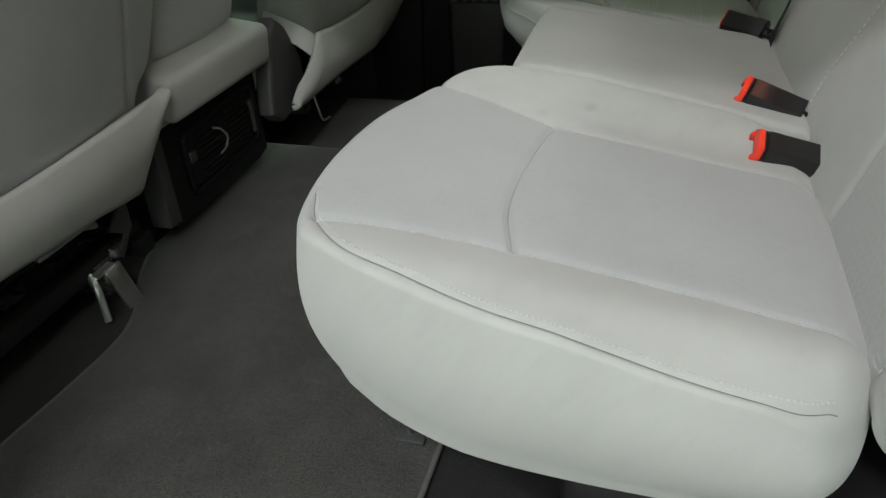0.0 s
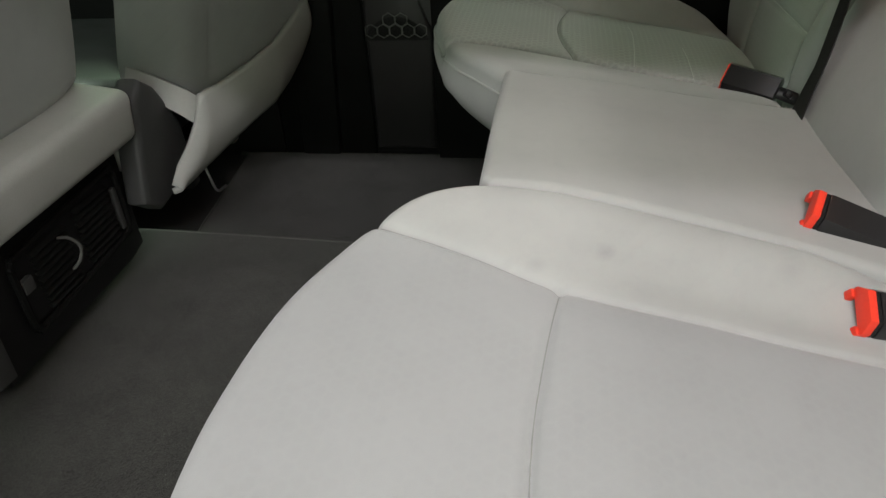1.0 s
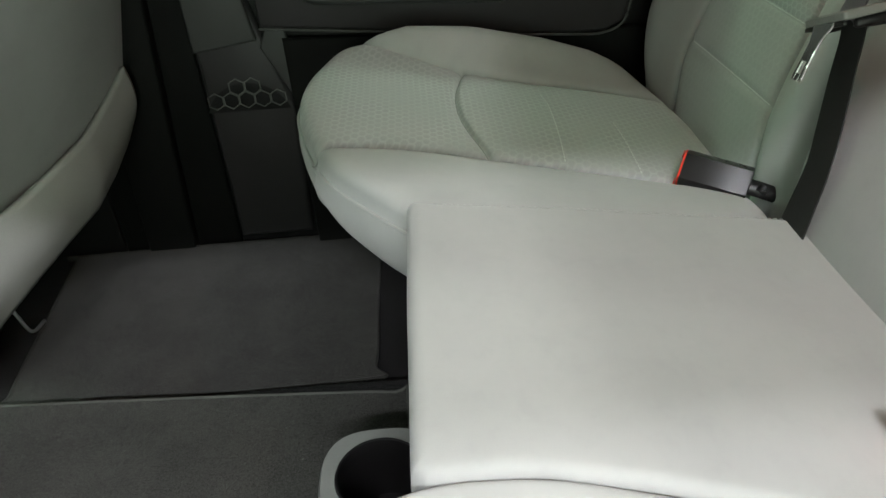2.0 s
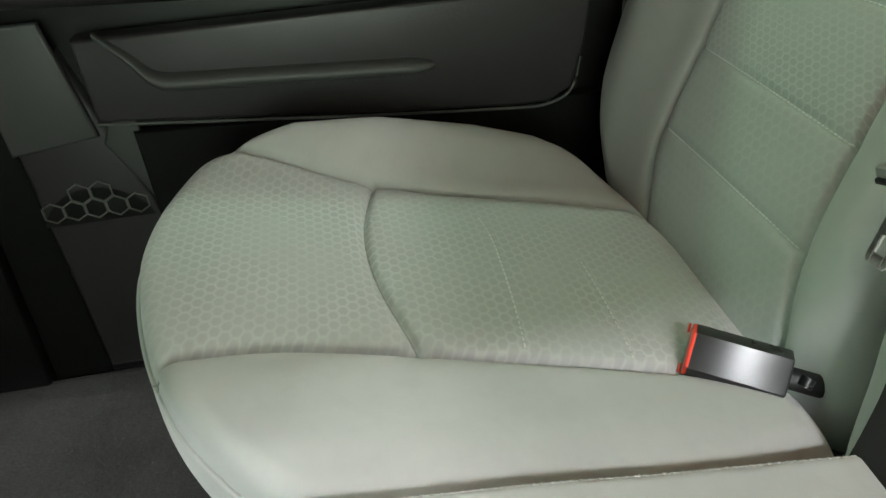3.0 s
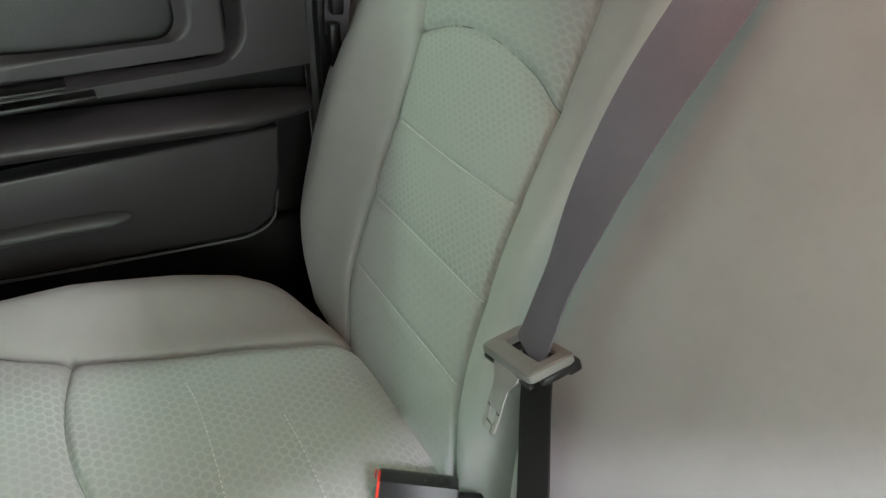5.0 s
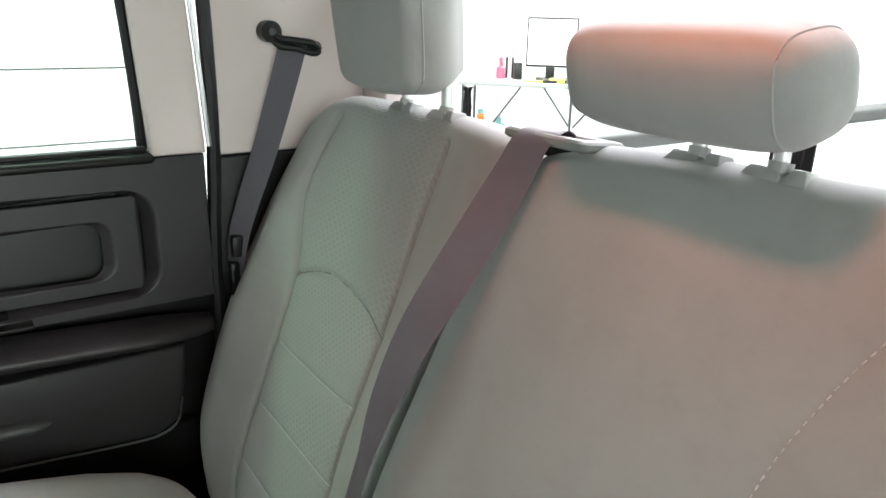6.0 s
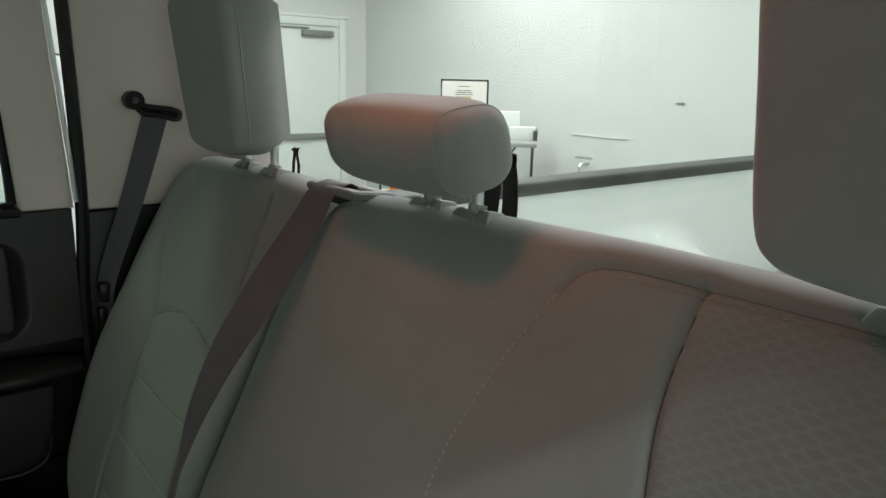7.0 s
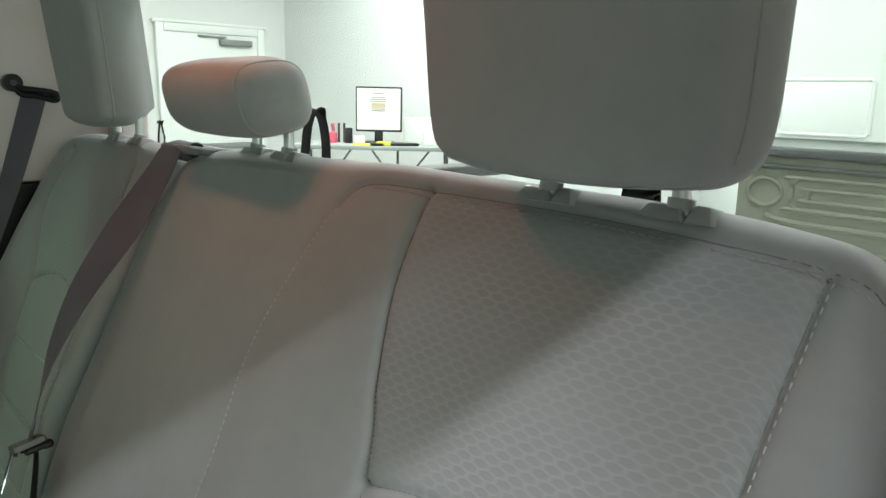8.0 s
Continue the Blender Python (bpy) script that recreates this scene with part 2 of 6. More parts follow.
CEIL = surface("white_ceiling", (0.78, 0.79, 0.77), (0.74, 0.75, 0.73), 0.8, 150, 1.5, 0.1, 0.001)
TABLE = surface("grey_laminate", (0.34, 0.35, 0.34), (0.29, 0.30, 0.29), 0.45, 200, 5, 0.05, 0.0004)
PAPER = surface("white_paper", (0.80, 0.80, 0.77), (0.76, 0.76, 0.73), 0.8, 200, 8, 0.05, 0.0004)
YELLOW = surface("yellow_paper", (0.75, 0.68, 0.10), (0.66, 0.60, 0.08), 0.7, 200, 8, 0.05, 0.0004)
ORANGE = surface("orange_plastic", (0.80, 0.22, 0.03), (0.70, 0.18, 0.02), 0.5, 200, 8, 0.05, 0.0004)
TEAL = surface("teal_plastic", (0.16, 0.36, 0.36), (0.12, 0.28, 0.28), 0.5, 200, 8, 0.05, 0.0004)
PINK = surface("pink_plastic", (0.70, 0.10, 0.16), (0.60, 0.08, 0.13), 0.5, 200, 8, 0.05, 0.0004)


def glowing(name, colour, strength):
    m, nt, b = nodes_of(name, 0.3, 0.0, colour, 0.4)
    b.inputs["Emission Color"].default_value = (*colour, 1)
    b.inputs["Emission Strength"].default_value = strength
    return m


SCREEN = glowing("lit_screen", (0.80, 0.74, 0.72), 0.55)
SCREEN_MARK = glowing("lit_screen_mark", (0.55, 0.45, 0.30), 0.4)
SCREEN_TEXT = glowing("lit_screen_text", (0.30, 0.28, 0.27), 0.3)


def glass_like(name, tint):
    m = bpy.data.materials.new(name)
    m.use_nodes = True
    nt = m.node_tree
    out = nt.nodes["Material Output"]
    clear = node(nt, "ShaderNodeBsdfTransparent", Color=(*tint, 1))
    gloss = node(nt, "ShaderNodeBsdfGlossy", Roughness=0.02)
    face = node(nt, "ShaderNodeLayerWeight", Blend=0.5)
    fres = math_node(nt, "ADD", math_node(nt, "MULTIPLY", math_node(nt, "POWER", face.outputs["Facing"], 5.0), 0.5), 0.03)
    mix = nt.nodes.new("ShaderNodeMixShader")
    nt.links.new(fres, mix.inputs[0])
    nt.links.new(clear.outputs[0], mix.inputs[1])
    nt.links.new(gloss.outputs[0], mix.inputs[2])
    nt.links.new(mix.outputs[0], out.inputs["Surface"])
    return m


GLASS = glass_like("clear_window_glass", (0.95, 0.98, 0.95))
PANE = surface("frosted_pane", (0.80, 0.82, 0.80), (0.74, 0.76, 0.74), 0.5, 150, 2.0, 0.05, 0.0006)
TINTED = glass_like("green_tinted_window_glass", (0.93, 0.975, 0.95))

# ---- builders ----


def part(name, bm, material, parent=None, label="", smooth=True):
    """Links a bmesh as one mesh object, under a thing or a part."""
    me = bpy.data.meshes.new(name)
    bmesh.ops.recalc_face_normals(bm, faces=bm.faces)
    bm.to_mesh(me)
    bm.free()
    me.materials.append(material)
    if smooth:
        for p in me.polygons:
            p.use_smooth = True
        me.set_sharp_from_angle(angle=radians(38))
    ob = new(name, me)
    if parent is not None:
        ob.parent = parent
    if label:
        tagged(ob, label)
    return ob


def sheet(name, verts, faces, material, parent=None, uvs=None, label="", smooth=True, sharp=None):
    """Links arrays of vertices and faces as one mesh object; uvs: a pair of metres a vertex."""
    me = bpy.data.meshes.new(name)
    me.from_pydata([tuple(v) for v in verts], [], [tuple(int(i) for i in f) for f in faces])
    me.materials.append(material)
    if uvs is not None:
        layer = me.uv_layers.new(name="UVMap")
        idx = np.empty(len(me.loops), dtype=np.int32)
        me.loops.foreach_get("vertex_index", idx)
        layer.data.foreach_set("uv", np.asarray(uvs, dtype=np.float32)[idx].ravel())
    if smooth:
        me.polygons.foreach_set("use_smooth", [True] * len(me.polygons))
        if sharp:
            me.set_sharp_from_angle(angle=radians(sharp))
    me.update()
    ob = new(name, me)
    if parent is not None:
        ob.parent = parent
    if label:
        tagged(ob, label)
    return ob


def thing(name, label, category, at=(0, 0, 0), group="", kind=""):
    ob = new(name)
    ob.location = at
    ob.empty_display_size = 0.05
    return tagged(ob, label, category, group, kind)


def settle(ob, at):
    """Sets a thing's origin at its base, its parts staying where they are."""
    ob.location = at
    for c in ob.children:
        c.location = (c.location.x - at[0], c.location.y - at[1], c.location.z - at[2])
    return ob


def solid_box(lo, hi, bevel=0.004, seg=2):
    bm = bmesh.new()
    bmesh.ops.create_cube(bm, size=1.0)
    c = [(a + b) / 2 for a, b in zip(lo, hi)]
    d = [max(b - a, 1e-4) for a, b in zip(lo, hi)]
    bmesh.ops.transform(bm, matrix=Matrix.Translation(c) @ Matrix.Diagonal((*d, 1)), verts=bm.verts)
    if bevel > 0:
        bmesh.ops.bevel(bm, geom=list(bm.edges), offset=min(bevel, min(d) * 0.45), segments=seg, affect="EDGES", profile=0.5)
    return bm


def placed(bm, m):
    bmesh.ops.transform(bm, matrix=m, verts=bm.verts)
    return bm


def joined(*bms):
    out = bms[0]
    for b in bms[1:]:
        me = bpy.data.meshes.new("tmp")
        b.to_mesh(me)
        b.free()
        out.from_mesh(me)
        bpy.data.meshes.remove(me)
    return out


def smooth_line(pts, n=40, closed=False):
    """Catmull-Rom through the points, evenly sampled."""
    p = np.asarray(pts, float)
    if closed:
        q = np.vstack([p[-1], p, p[0], p[1]])
    else:
        q = np.vstack([2 * p[0] - p[1], p, 2 * p[-1] - p[-2]])
    out = []
    for i in range(1, len(q) - 2):
        t = np.linspace(0, 1, 24, endpoint=False)[:, None]
        a, b, c, d = q[i - 1], q[i], q[i + 1], q[i + 2]
        out.append(0.5 * (2 * b + (c - a) * t + (2 * a - 5 * b + 4 * c - d) * t**2 + (3 * b - a - 3 * c + d) * t**3))
    out = np.vstack(out + ([q[-2][None]] if not closed else [p[0][None]]))
    seg = np.r_[0, np.cumsum(np.linalg.norm(np.diff(out, axis=0), axis=1))]
    s = np.linspace(0, seg[-1], n + (1 if closed else 0))
    res = np.stack([np.interp(s, seg, out[:, k]) for k in range(out.shape[1])], 1)
    return res[:-1] if closed else res


def tube(pts, radius, sides=10, n=40, closed=False, flat=1.0):
    """A round bar along a smooth line."""
    line = smooth_line(pts, n, closed)
    bm = bmesh.new()
    rings = []
    m = len(line)
    up = Vector((0, 0, 1))
    for i in range(m):
        a, b = line[(i - 1) % m if closed else max(i - 1, 0)], line[(i + 1) % m if closed else min(i + 1, m - 1)]
        d = Vector(b - a).normalized()
        u = up if abs(d.z) < 0.95 else Vector((1, 0, 0))
        s = d.cross(u).normalized()
        w = s.cross(d)
        r = radius[i * len(radius) // m] if isinstance(radius, (list, tuple)) else radius
        rings.append([bm.verts.new(Vector(line[i]) + r * (math.cos(k) * s + flat * math.sin(k) * w)) for k in (2 * math.pi * j / sides for j in range(sides))])
    for i in range(m if closed else m - 1):
        r0, r1 = rings[i], rings[(i + 1) % m]
        for j in range(sides):
            bm.faces.new((r0[j], r0[(j + 1) % sides], r1[(j + 1) % sides], r1[j]))
    if not closed:
        bm.faces.new(rings[0])
        bm.faces.new(rings[-1])
    return bm


def ribbon(pts, sides, width, thick=0.0014, n=60):
    """A belt of webbing: along the line, spread to both sides by the given directions, with rounded selvedges."""
    line, side = smooth_line(pts, n), smooth_line(sides, n)
    bm = bmesh.new()
    rows = []
    cols = 13
    for i in range(n):
        d = Vector(line[min(i + 1, n - 1)] - line[max(i - 1, 0)]).normalized()
        s = Vector(side[i])
        s = (s - s.dot(d) * d).normalized()
        w = d.cross(s)
        ring = []
        for j in range(cols):
            u = (j / (cols - 1) - 0.5) * width
            ring.append(Vector(line[i]) + s * u + w * (0.5 * thick + 0.00025 * math.sin(j * math.pi)))
        for j in reversed(range(cols)):
            u = (j / (cols - 1) - 0.5) * width
            ring.append(Vector(line[i]) + s * u - w * 0.5 * thick)
        rows.append([bm.verts.new(v) for v in ring])
    k = 2 * cols
    for a, b in zip(rows, rows[1:]):
        for j in range(k):
            bm.faces.new((a[j], a[(j + 1) % k], b[(j + 1) % k], b[j]))
    bm.faces.new(rows[0])
    bm.faces.new(rows[-1])
    return bm


def prism(outline, depth, bevel=0.004, seg=2):
    """A plate: a closed outline in x and y, depth along z, with rounded edges."""
    bm = bmesh.new()
    f = bm.faces.new([bm.verts.new((x, y, 0)) for x, y in outline])
    r = bmesh.ops.extrude_face_region(bm, geom=[f])
    bmesh.ops.translate(bm, vec=(0, 0, depth), verts=[v for v in r["geom"] if isinstance(v, bmesh.types.BMVert)])
    bmesh.ops.recalc_face_normals(bm, faces=bm.faces)
    if bevel > 0:
        edges = [e for e in bm.edges if len({round(v.co.z, 5) for v in e.verts}) == 1]
        bmesh.ops.bevel(bm, geom=edges, offset=bevel, segments=seg, affect="EDGES", profile=0.5)
    return bm


def even_loop(pts, n):
    """n points at even steps along a closed polyline."""
    p = np.vstack([pts, pts[:1]]).astype(float)
    seg = np.r_[0, np.cumsum(np.linalg.norm(np.diff(p, axis=0), axis=1))]
    s = np.linspace(0, seg[-1], n, endpoint=False)
    return np.stack([np.interp(s, seg, p[:, 0]), np.interp(s, seg, p[:, 1])], 1)


def frame_plate(outer, inner, z0, z1, bevel=0.0015):
    """A flat plate with a slot through it; both outlines have the same number of points."""
    bm = bmesh.new()
    co = np.mean(outer, axis=0)
    grow = lambda pts, d: [(x + d * (1 if x > co[0] else -1), y + d * (1 if y > co[1] else -1)) for x, y in pts]  # noqa: E731
    rows = []
    for pts, z in ((outer, z0 + bevel), (outer, z1 - bevel), (grow(outer, -bevel), z1), (grow(inner, bevel), z1), (inner, z1 - bevel), (inner, z0 + bevel), (grow(inner, bevel), z0), (grow(outer, -bevel), z0)):
        rows.append([bm.verts.new((x, y, z)) for x, y in pts])
    n = len(outer)
    for a, b in zip(rows, rows[1:] + rows[:1]):
        for j in range(n):
            bm.faces.new((a[j], a[(j + 1) % n], b[(j + 1) % n], b[j]))
    return bm


def rounded(x0, y0, x1, y1, r, n=6):
    """The outline of a rounded rectangle."""
    out = []
    for cx, cy, a in ((x1 - r, y1 - r, 0), (x0 + r, y1 - r, 90), (x0 + r, y0 + r, 180), (x1 - r, y0 + r, 270)):
        for k in range(n + 1):
            t = radians(a + 90 * k / n)
            out.append((cx + r * math.cos(t), cy + r * math.sin(t)))
    return out


def line_distance(pts, line):
    """The distance of each point to a polyline, in the plane."""
    best = np.full(len(pts), 9.0)
    for a, b in zip(line, line[1:]):
        d = b - a
        t = np.clip(((pts - a) @ d) / max(d @ d, 1e-12), 0, 1)
        best = np.minimum(best, np.linalg.norm(pts - a - t[:, None] * d, axis=1))
    return best


class Pad:
    """Upholstery with a cover: a soft body over a plan outline (a, b), its height h given by top(), with rounded edges,
    sewn grooves and a side wall. where() lays (a, b, h) into the world."""

    def __init__(self, outline, centre, top, where, low, edge=0.04, seams=(), bulge=0.008, tuck=0.02, rings=84, spokes=420, side=16, power=2.0):
        self.where, self.low = where, low
        self.top, self.edge, self.power = top, edge, power
        self.seams = [(smooth_line(s, 80), depth, width) for s, depth, width in seams]
        loop = smooth_line(outline, 900, True)
        c = np.array(centre)
        ang = np.unwrap(np.arctan2(*(loop - c).T[::-1]))
        if ang[-1] < ang[0]:
            ang, loop = ang[::-1], loop[::-1]
        th = np.linspace(ang[0], ang[0] + 2 * np.pi, spokes, endpoint=False)
        full_a = np.r_[ang, ang[0] + 2 * np.pi]
        full = np.vstack([loop, loop[:1]])
        order = np.argsort(full_a)
        rim = np.stack([np.interp(th, full_a[order], full[order, k]) for k in (0, 1)], 1)
        self.rim, self.centre = rim, c
        r = 1 - (1 - np.linspace(0, 1, rings + 1)[1:]) ** 1.25
        plan = c + r[:, None, None] * (rim - c)[None]
        flat = plan.reshape(-1, 2)
        nxt, prv = np.roll(rim, -1, 0), np.roll(rim, 1, 0)
        tan = (nxt - prv) / np.linalg.norm(nxt - prv, axis=1)[:, None]
        nor = np.stack([tan[:, 1], -tan[:, 0]], 1)
        self.nor = nor * np.sign(np.sum(nor * (rim - c), 1))[:, None]
        gap = ((rim[None] - plan) * self.nor[None]).sum(-1)
        self.loop_line = np.vstack([rim, rim[:1]])
        h = self.height(flat, gap.ravel())
        mid_h = self.height(c[None], np.array([9.0]))
        ab = [c[None], flat]
        hh = [mid_h, h]
        rim_h = h.reshape(rings, spokes)[-1]
        for k in range(1, side + 1):
            t = k / side
            out = bulge * math.sin(math.pi * min(1, t * 1.15)) - tuck * t**3
            lows = self.low(rim[:, 0], rim[:, 1])
            ab.append(rim + out * self.nor)
            hh.append(rim_h + (lows - rim_h) * t)
        self.ab, self.h = np.vstack(ab), np.concatenate(hh)
        self.rings, self.spokes, self.side = rings, spokes, side
        faces, spot = [], []
        idx = lambda i, j: 1 + i * spokes + j % spokes  # noqa: E731
        for j in range(spokes):
            faces.append((0, idx(0, j), idx(0, j + 1)))
            spot.append(0)
        for i in range(rings + side - 1):
            for j in range(spokes):
                faces.append((idx(i, j), idx(i + 1, j), idx(i + 1, j + 1), idx(i, j + 1)))
                spot.append(i + 1)
        self.faces, self.spot = faces, np.array(spot)
        self.last = [idx(rings + side - 1, j) for j in range(spokes)]
        self.world = self.where(self.ab[:, 0], self.ab[:, 1], self.h)
        mids = np.array([self.ab[list(f)].mean(0) for f in faces])
        self.mids = mids
        nrm = np.zeros_like(self.world)
        tri = np.array([(f[0], f[1], f[2]) for f in faces] + [(f[0], f[2], f[3]) for f in faces if len(f) == 4])
        cr = np.cross(self.world[tri[:, 1]] - self.world[tri[:, 0]], self.world[tri[:, 2]] - self.world[tri[:, 0]])
        for k in range(3):
            np.add.at(nrm, tri[:, k], cr)
        self.normals = nrm / np.maximum(np.linalg.norm(nrm, axis=1), 1e-12)[:, None]

    def height(self, flat, gap):
        h = self.top(flat[:, 0], flat[:, 1])
        e = self.edge(flat[:, 0], flat[:, 1]) if callable(self.edge) else np.full(len(flat), self.edge)
        k = np.clip((e - gap) / e, 0, 1)
        h = h - e * (1 - np.sqrt(np.maximum(1 - k**self.power, 0)))
        for line, depth, width in self.seams:
            d = line_distance(flat, line)
            h = h - depth * np.exp(-((d / width) ** 2)) - 0.55 * depth * np.exp(-((d / (3.2 * width)) ** 2))
        return h

    def cover(self, name, chosen, material, parent, label=""):
        """One panel of the cover: the faces for which chosen is true."""
        pick = [f for f, c in zip(self.faces, chosen) if c]
        used = sorted({i for f in pick for i in f})
        to = {o: n for n, o in enumerate(used)}
        uv = np.stack([self.ab[used, 1], self.ab[used, 0] - 0.6 * np.minimum(self.h[used], 0)], 1)
        side_h = self.h[used]
        uv = uv + np.stack([side_h * 0.35, -side_h * 0.6], 1)
        ob = sheet(name, self.world[used], [[to[i] for i in f] for f in pick], material, parent, uv, label)
        ob.data.normals_split_custom_set_from_vertices([tuple(v) for v in self.normals[used]])
        return ob

    def underside(self, name, material, parent):
        return sheet(name, self.world[self.last], [list(range(len(self.last)))], material, parent, None, "", False)

    def skirt_line(self, t, out=0.0):
        """A loop round the side wall, t of its height down."""
        k = self.rings - 1 + int(round(t * self.side))
        ids = np.arange(self.spokes) + 1 + k * self.spokes
        ab = self.ab[ids] + out * self.nor
        return self.where(ab[:, 0], ab[:, 1], self.h[ids])

    def stitches(self, lines, parent, every=0.0075, length=0.0045, lift=0.0006, off=(0.0,), name="stitching", thread=None):
        verts, faces = [], []
        for line in lines:
            pts = smooth_line(line, 300)
            seg = np.r_[0, np.cumsum(np.linalg.norm(np.diff(pts, axis=0), axis=1))]
            for o in off:
                for s in np.arange(every, seg[-1] - every, every):
                    a = np.array([np.interp(s - length / 2, seg, pts[:, k]) for k in (0, 1)])
                    b = np.array([np.interp(s + length / 2, seg, pts[:, k]) for k in (0, 1)])
                    d = (b - a) / np.linalg.norm(b - a)
                    nrm = np.array([-d[1], d[0]])
                    a, b = a + nrm * o, b + nrm * o
                    w = 0.0008
                    q = np.array([a - nrm * w, a + nrm * w, b + nrm * w, b - nrm * w, a, b])
                    gap = np.full(6, 9.0) if self.edge is None else np.min(np.abs(((self.rim[None] - q[:, None]) * self.nor[None]).sum(-1)), axis=1) * 0 + self.rim_gap(q)
                    h = self.height(q, gap)
                    hz = h + np.array([0, 0, 0, 0, 0.0012, 0.0012]) + lift
                    base = len(verts)
                    verts.extend(self.where(q[:, 0], q[:, 1], hz))
                    faces += [(base, base + 3, base + 5, base + 4), (base + 1, base + 4, base + 5, base + 2), (base, base + 4, base + 1), (base + 2, base + 5, base + 3)]
        return tagged(sheet(name, verts, faces, thread or THREAD, parent), "pale thread stitching", kind="stuff")

    def groove_shade(self, lines, parent, name="seam", radius=0.0007, sink=-0.0004, thread=None):
        """The shade in each sewn groove, drawn as a thin dark cord along its bottom."""
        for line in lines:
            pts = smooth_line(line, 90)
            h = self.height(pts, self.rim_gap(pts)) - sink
            part(name, tube([tuple(v) for v in self.where(pts[:, 0], pts[:, 1], h)], radius, 6, 150), thread or SEAM_SHADE, parent)

    def rim_gap(self, q):
        v = q - self.centre
        d = np.linalg.norm(v, axis=1)
        th = np.arctan2(v[:, 1], v[:, 0])
        rv = self.rim - self.centre
        rt = np.arctan2(rv[:, 1], rv[:, 0])
        o = np.argsort(rt)
        k = np.array([np.argmin(np.abs(np.angle(np.exp(1j * (rt - t))))) for t in th])
        return ((self.rim[k] - q) * self.nor[k]).sum(1)


# ---- the cab shell ----
FLOOR_Z = 0.112


def slab(name, lo, hi, material, label, category, bevel=0.004, kind="structure"):
    return tagged(part(name, solid_box(lo, hi, bevel), material), label, category, kind=kind)


def carpet_floor():
    xs, ys = np.linspace(-1.5, 0.95, 110), np.linspace(-0.22, 1.62, 120)
    verts, faces = [], []
    for x in xs:
        for y in ys:
            drop = 0.065 / (1 + math.exp(-(y - 1.075) / 0.012))
            wob = 0.003 * noise.noise((x * 7, y * 7, 0.3))
            verts.append((x, y, FLOOR_Z - drop + wob))
    n = len(ys)
    for i in range(len(xs) - 1):
        for j in range(n - 1):
            faces.append((i * n + j, (i + 1) * n + j, (i + 1) * n + j + 1, i * n + j + 1))
    ob = sheet("floor", verts, faces, CARPET)
    mod = ob.modifiers.new("thickness", "SOLIDIFY")
    mod.thickness, mod.offset = 0.03, -1
    return tagged(ob, "black carpeted cab floor stepping down beside the hump", "floor", kind="structure")


carpet_floor()
slab("door_sill", (-0.30, -0.36, -0.05), (0.98, -0.12, 0.10), BLACK, "black plastic sill along the open rear doorway", "sill", 0.012)
slab("sill_far", (-0.30, 1.60, -0.05), (0.74, 1.70, 0.16), BLACK, "black plastic sill under the closed rear door", "sill", 0.012)
slab("wall_rear", (1.045, -0.35, 0.0), (1.09, 1.70, 0.985), BLACK, "dark rear cab wall behind the seat back", "wall")
slab("wall_rear_lintel", (0.99, -0.35, 1.42), (1.05, 1.70, 1.62), LINER, "grey lining above the rear window", "wall")
slab("wall_front", (-1.60, -0.35, -0.05), (-1.55, 1.70, 0.95), BLACK, "black front bulkhead of the cab", "wall")
slab("ceiling", (-1.30, -0.34, 1.52), (1.04, 1.70, 1.58), LINER, "grey cloth headliner", "ceiling")
slab("wall_front_far", (-1.55, 1.58, -0.05), (-0.46, 1.66, 0.95), BLACK, "black front door lining", "wall")
slab("wall_front_near", (-1.55, -0.30, -0.05), (-0.46, -0.24, 0.95), BLACK, "black front door lining", "wall")


def pillar_plate(name, pts, y0, y1, material, label):
    bm = prism(pts, y1 - y0, 0.006, 3)
    m = Matrix(((1, 0, 0, 0), (0, 0, 1, y0), (0, 1, 0, 0), (0, 0, 0, 1)))
    return tagged(part(name, placed(bm, m), material), label, "pillar", kind="structure")


# far rear pillar: pale upper trim, dark lower trim
pillar_plate("pillar_trim", [(0.708, 0.962), (0.706, 1.15), (0.695, 1.52), (1.05, 1.52), (1.05, 0.962)], 1.55, 1.60, TRIM, "pale beige plastic trim on the rear pillar")
pillar_plate("pillar_trim", [(0.690, 0.06), (0.686, 0.70), (0.700, 0.960), (1.045, 0.960), (1.045, 0.06)], 1.553, 1.60, BLACK, "black lower trim of the rear pillar")
pillar_plate("pillar_trim", [(0.72, 1.02), (0.70, 1.15), (0.66, 1.52), (1.05, 1.52), (1.05, 1.02)], -0.30, -0.24, TRIM, "pale beige plastic trim beside the open doorway")
pillar_plate("pillar_trim", [(0.64, 0.06), (0.66, 0.70), (0.70, 1.018), (1.045, 1.018), (1.045, 0.06)], -0.30, -0.20, DARK, "dark grey lower trim beside the open doorway")
# the pale trim wraps round to the rear window
pillar_plate("pillar_trim", [(0.99, 0.962), (0.99, 1.52), (1.05, 1.52), (1.05, 0.962)], 1.46, 1.551, TRIM, "pale beige corner trim beside the rear window")
pillar_plate("pillar_trim", [(0.99, 1.02), (0.99, 1.52), (1.05, 1.52), (1.05, 1.02)], -0.242, -0.16, TRIM, "pale beige corner trim beside the rear window")
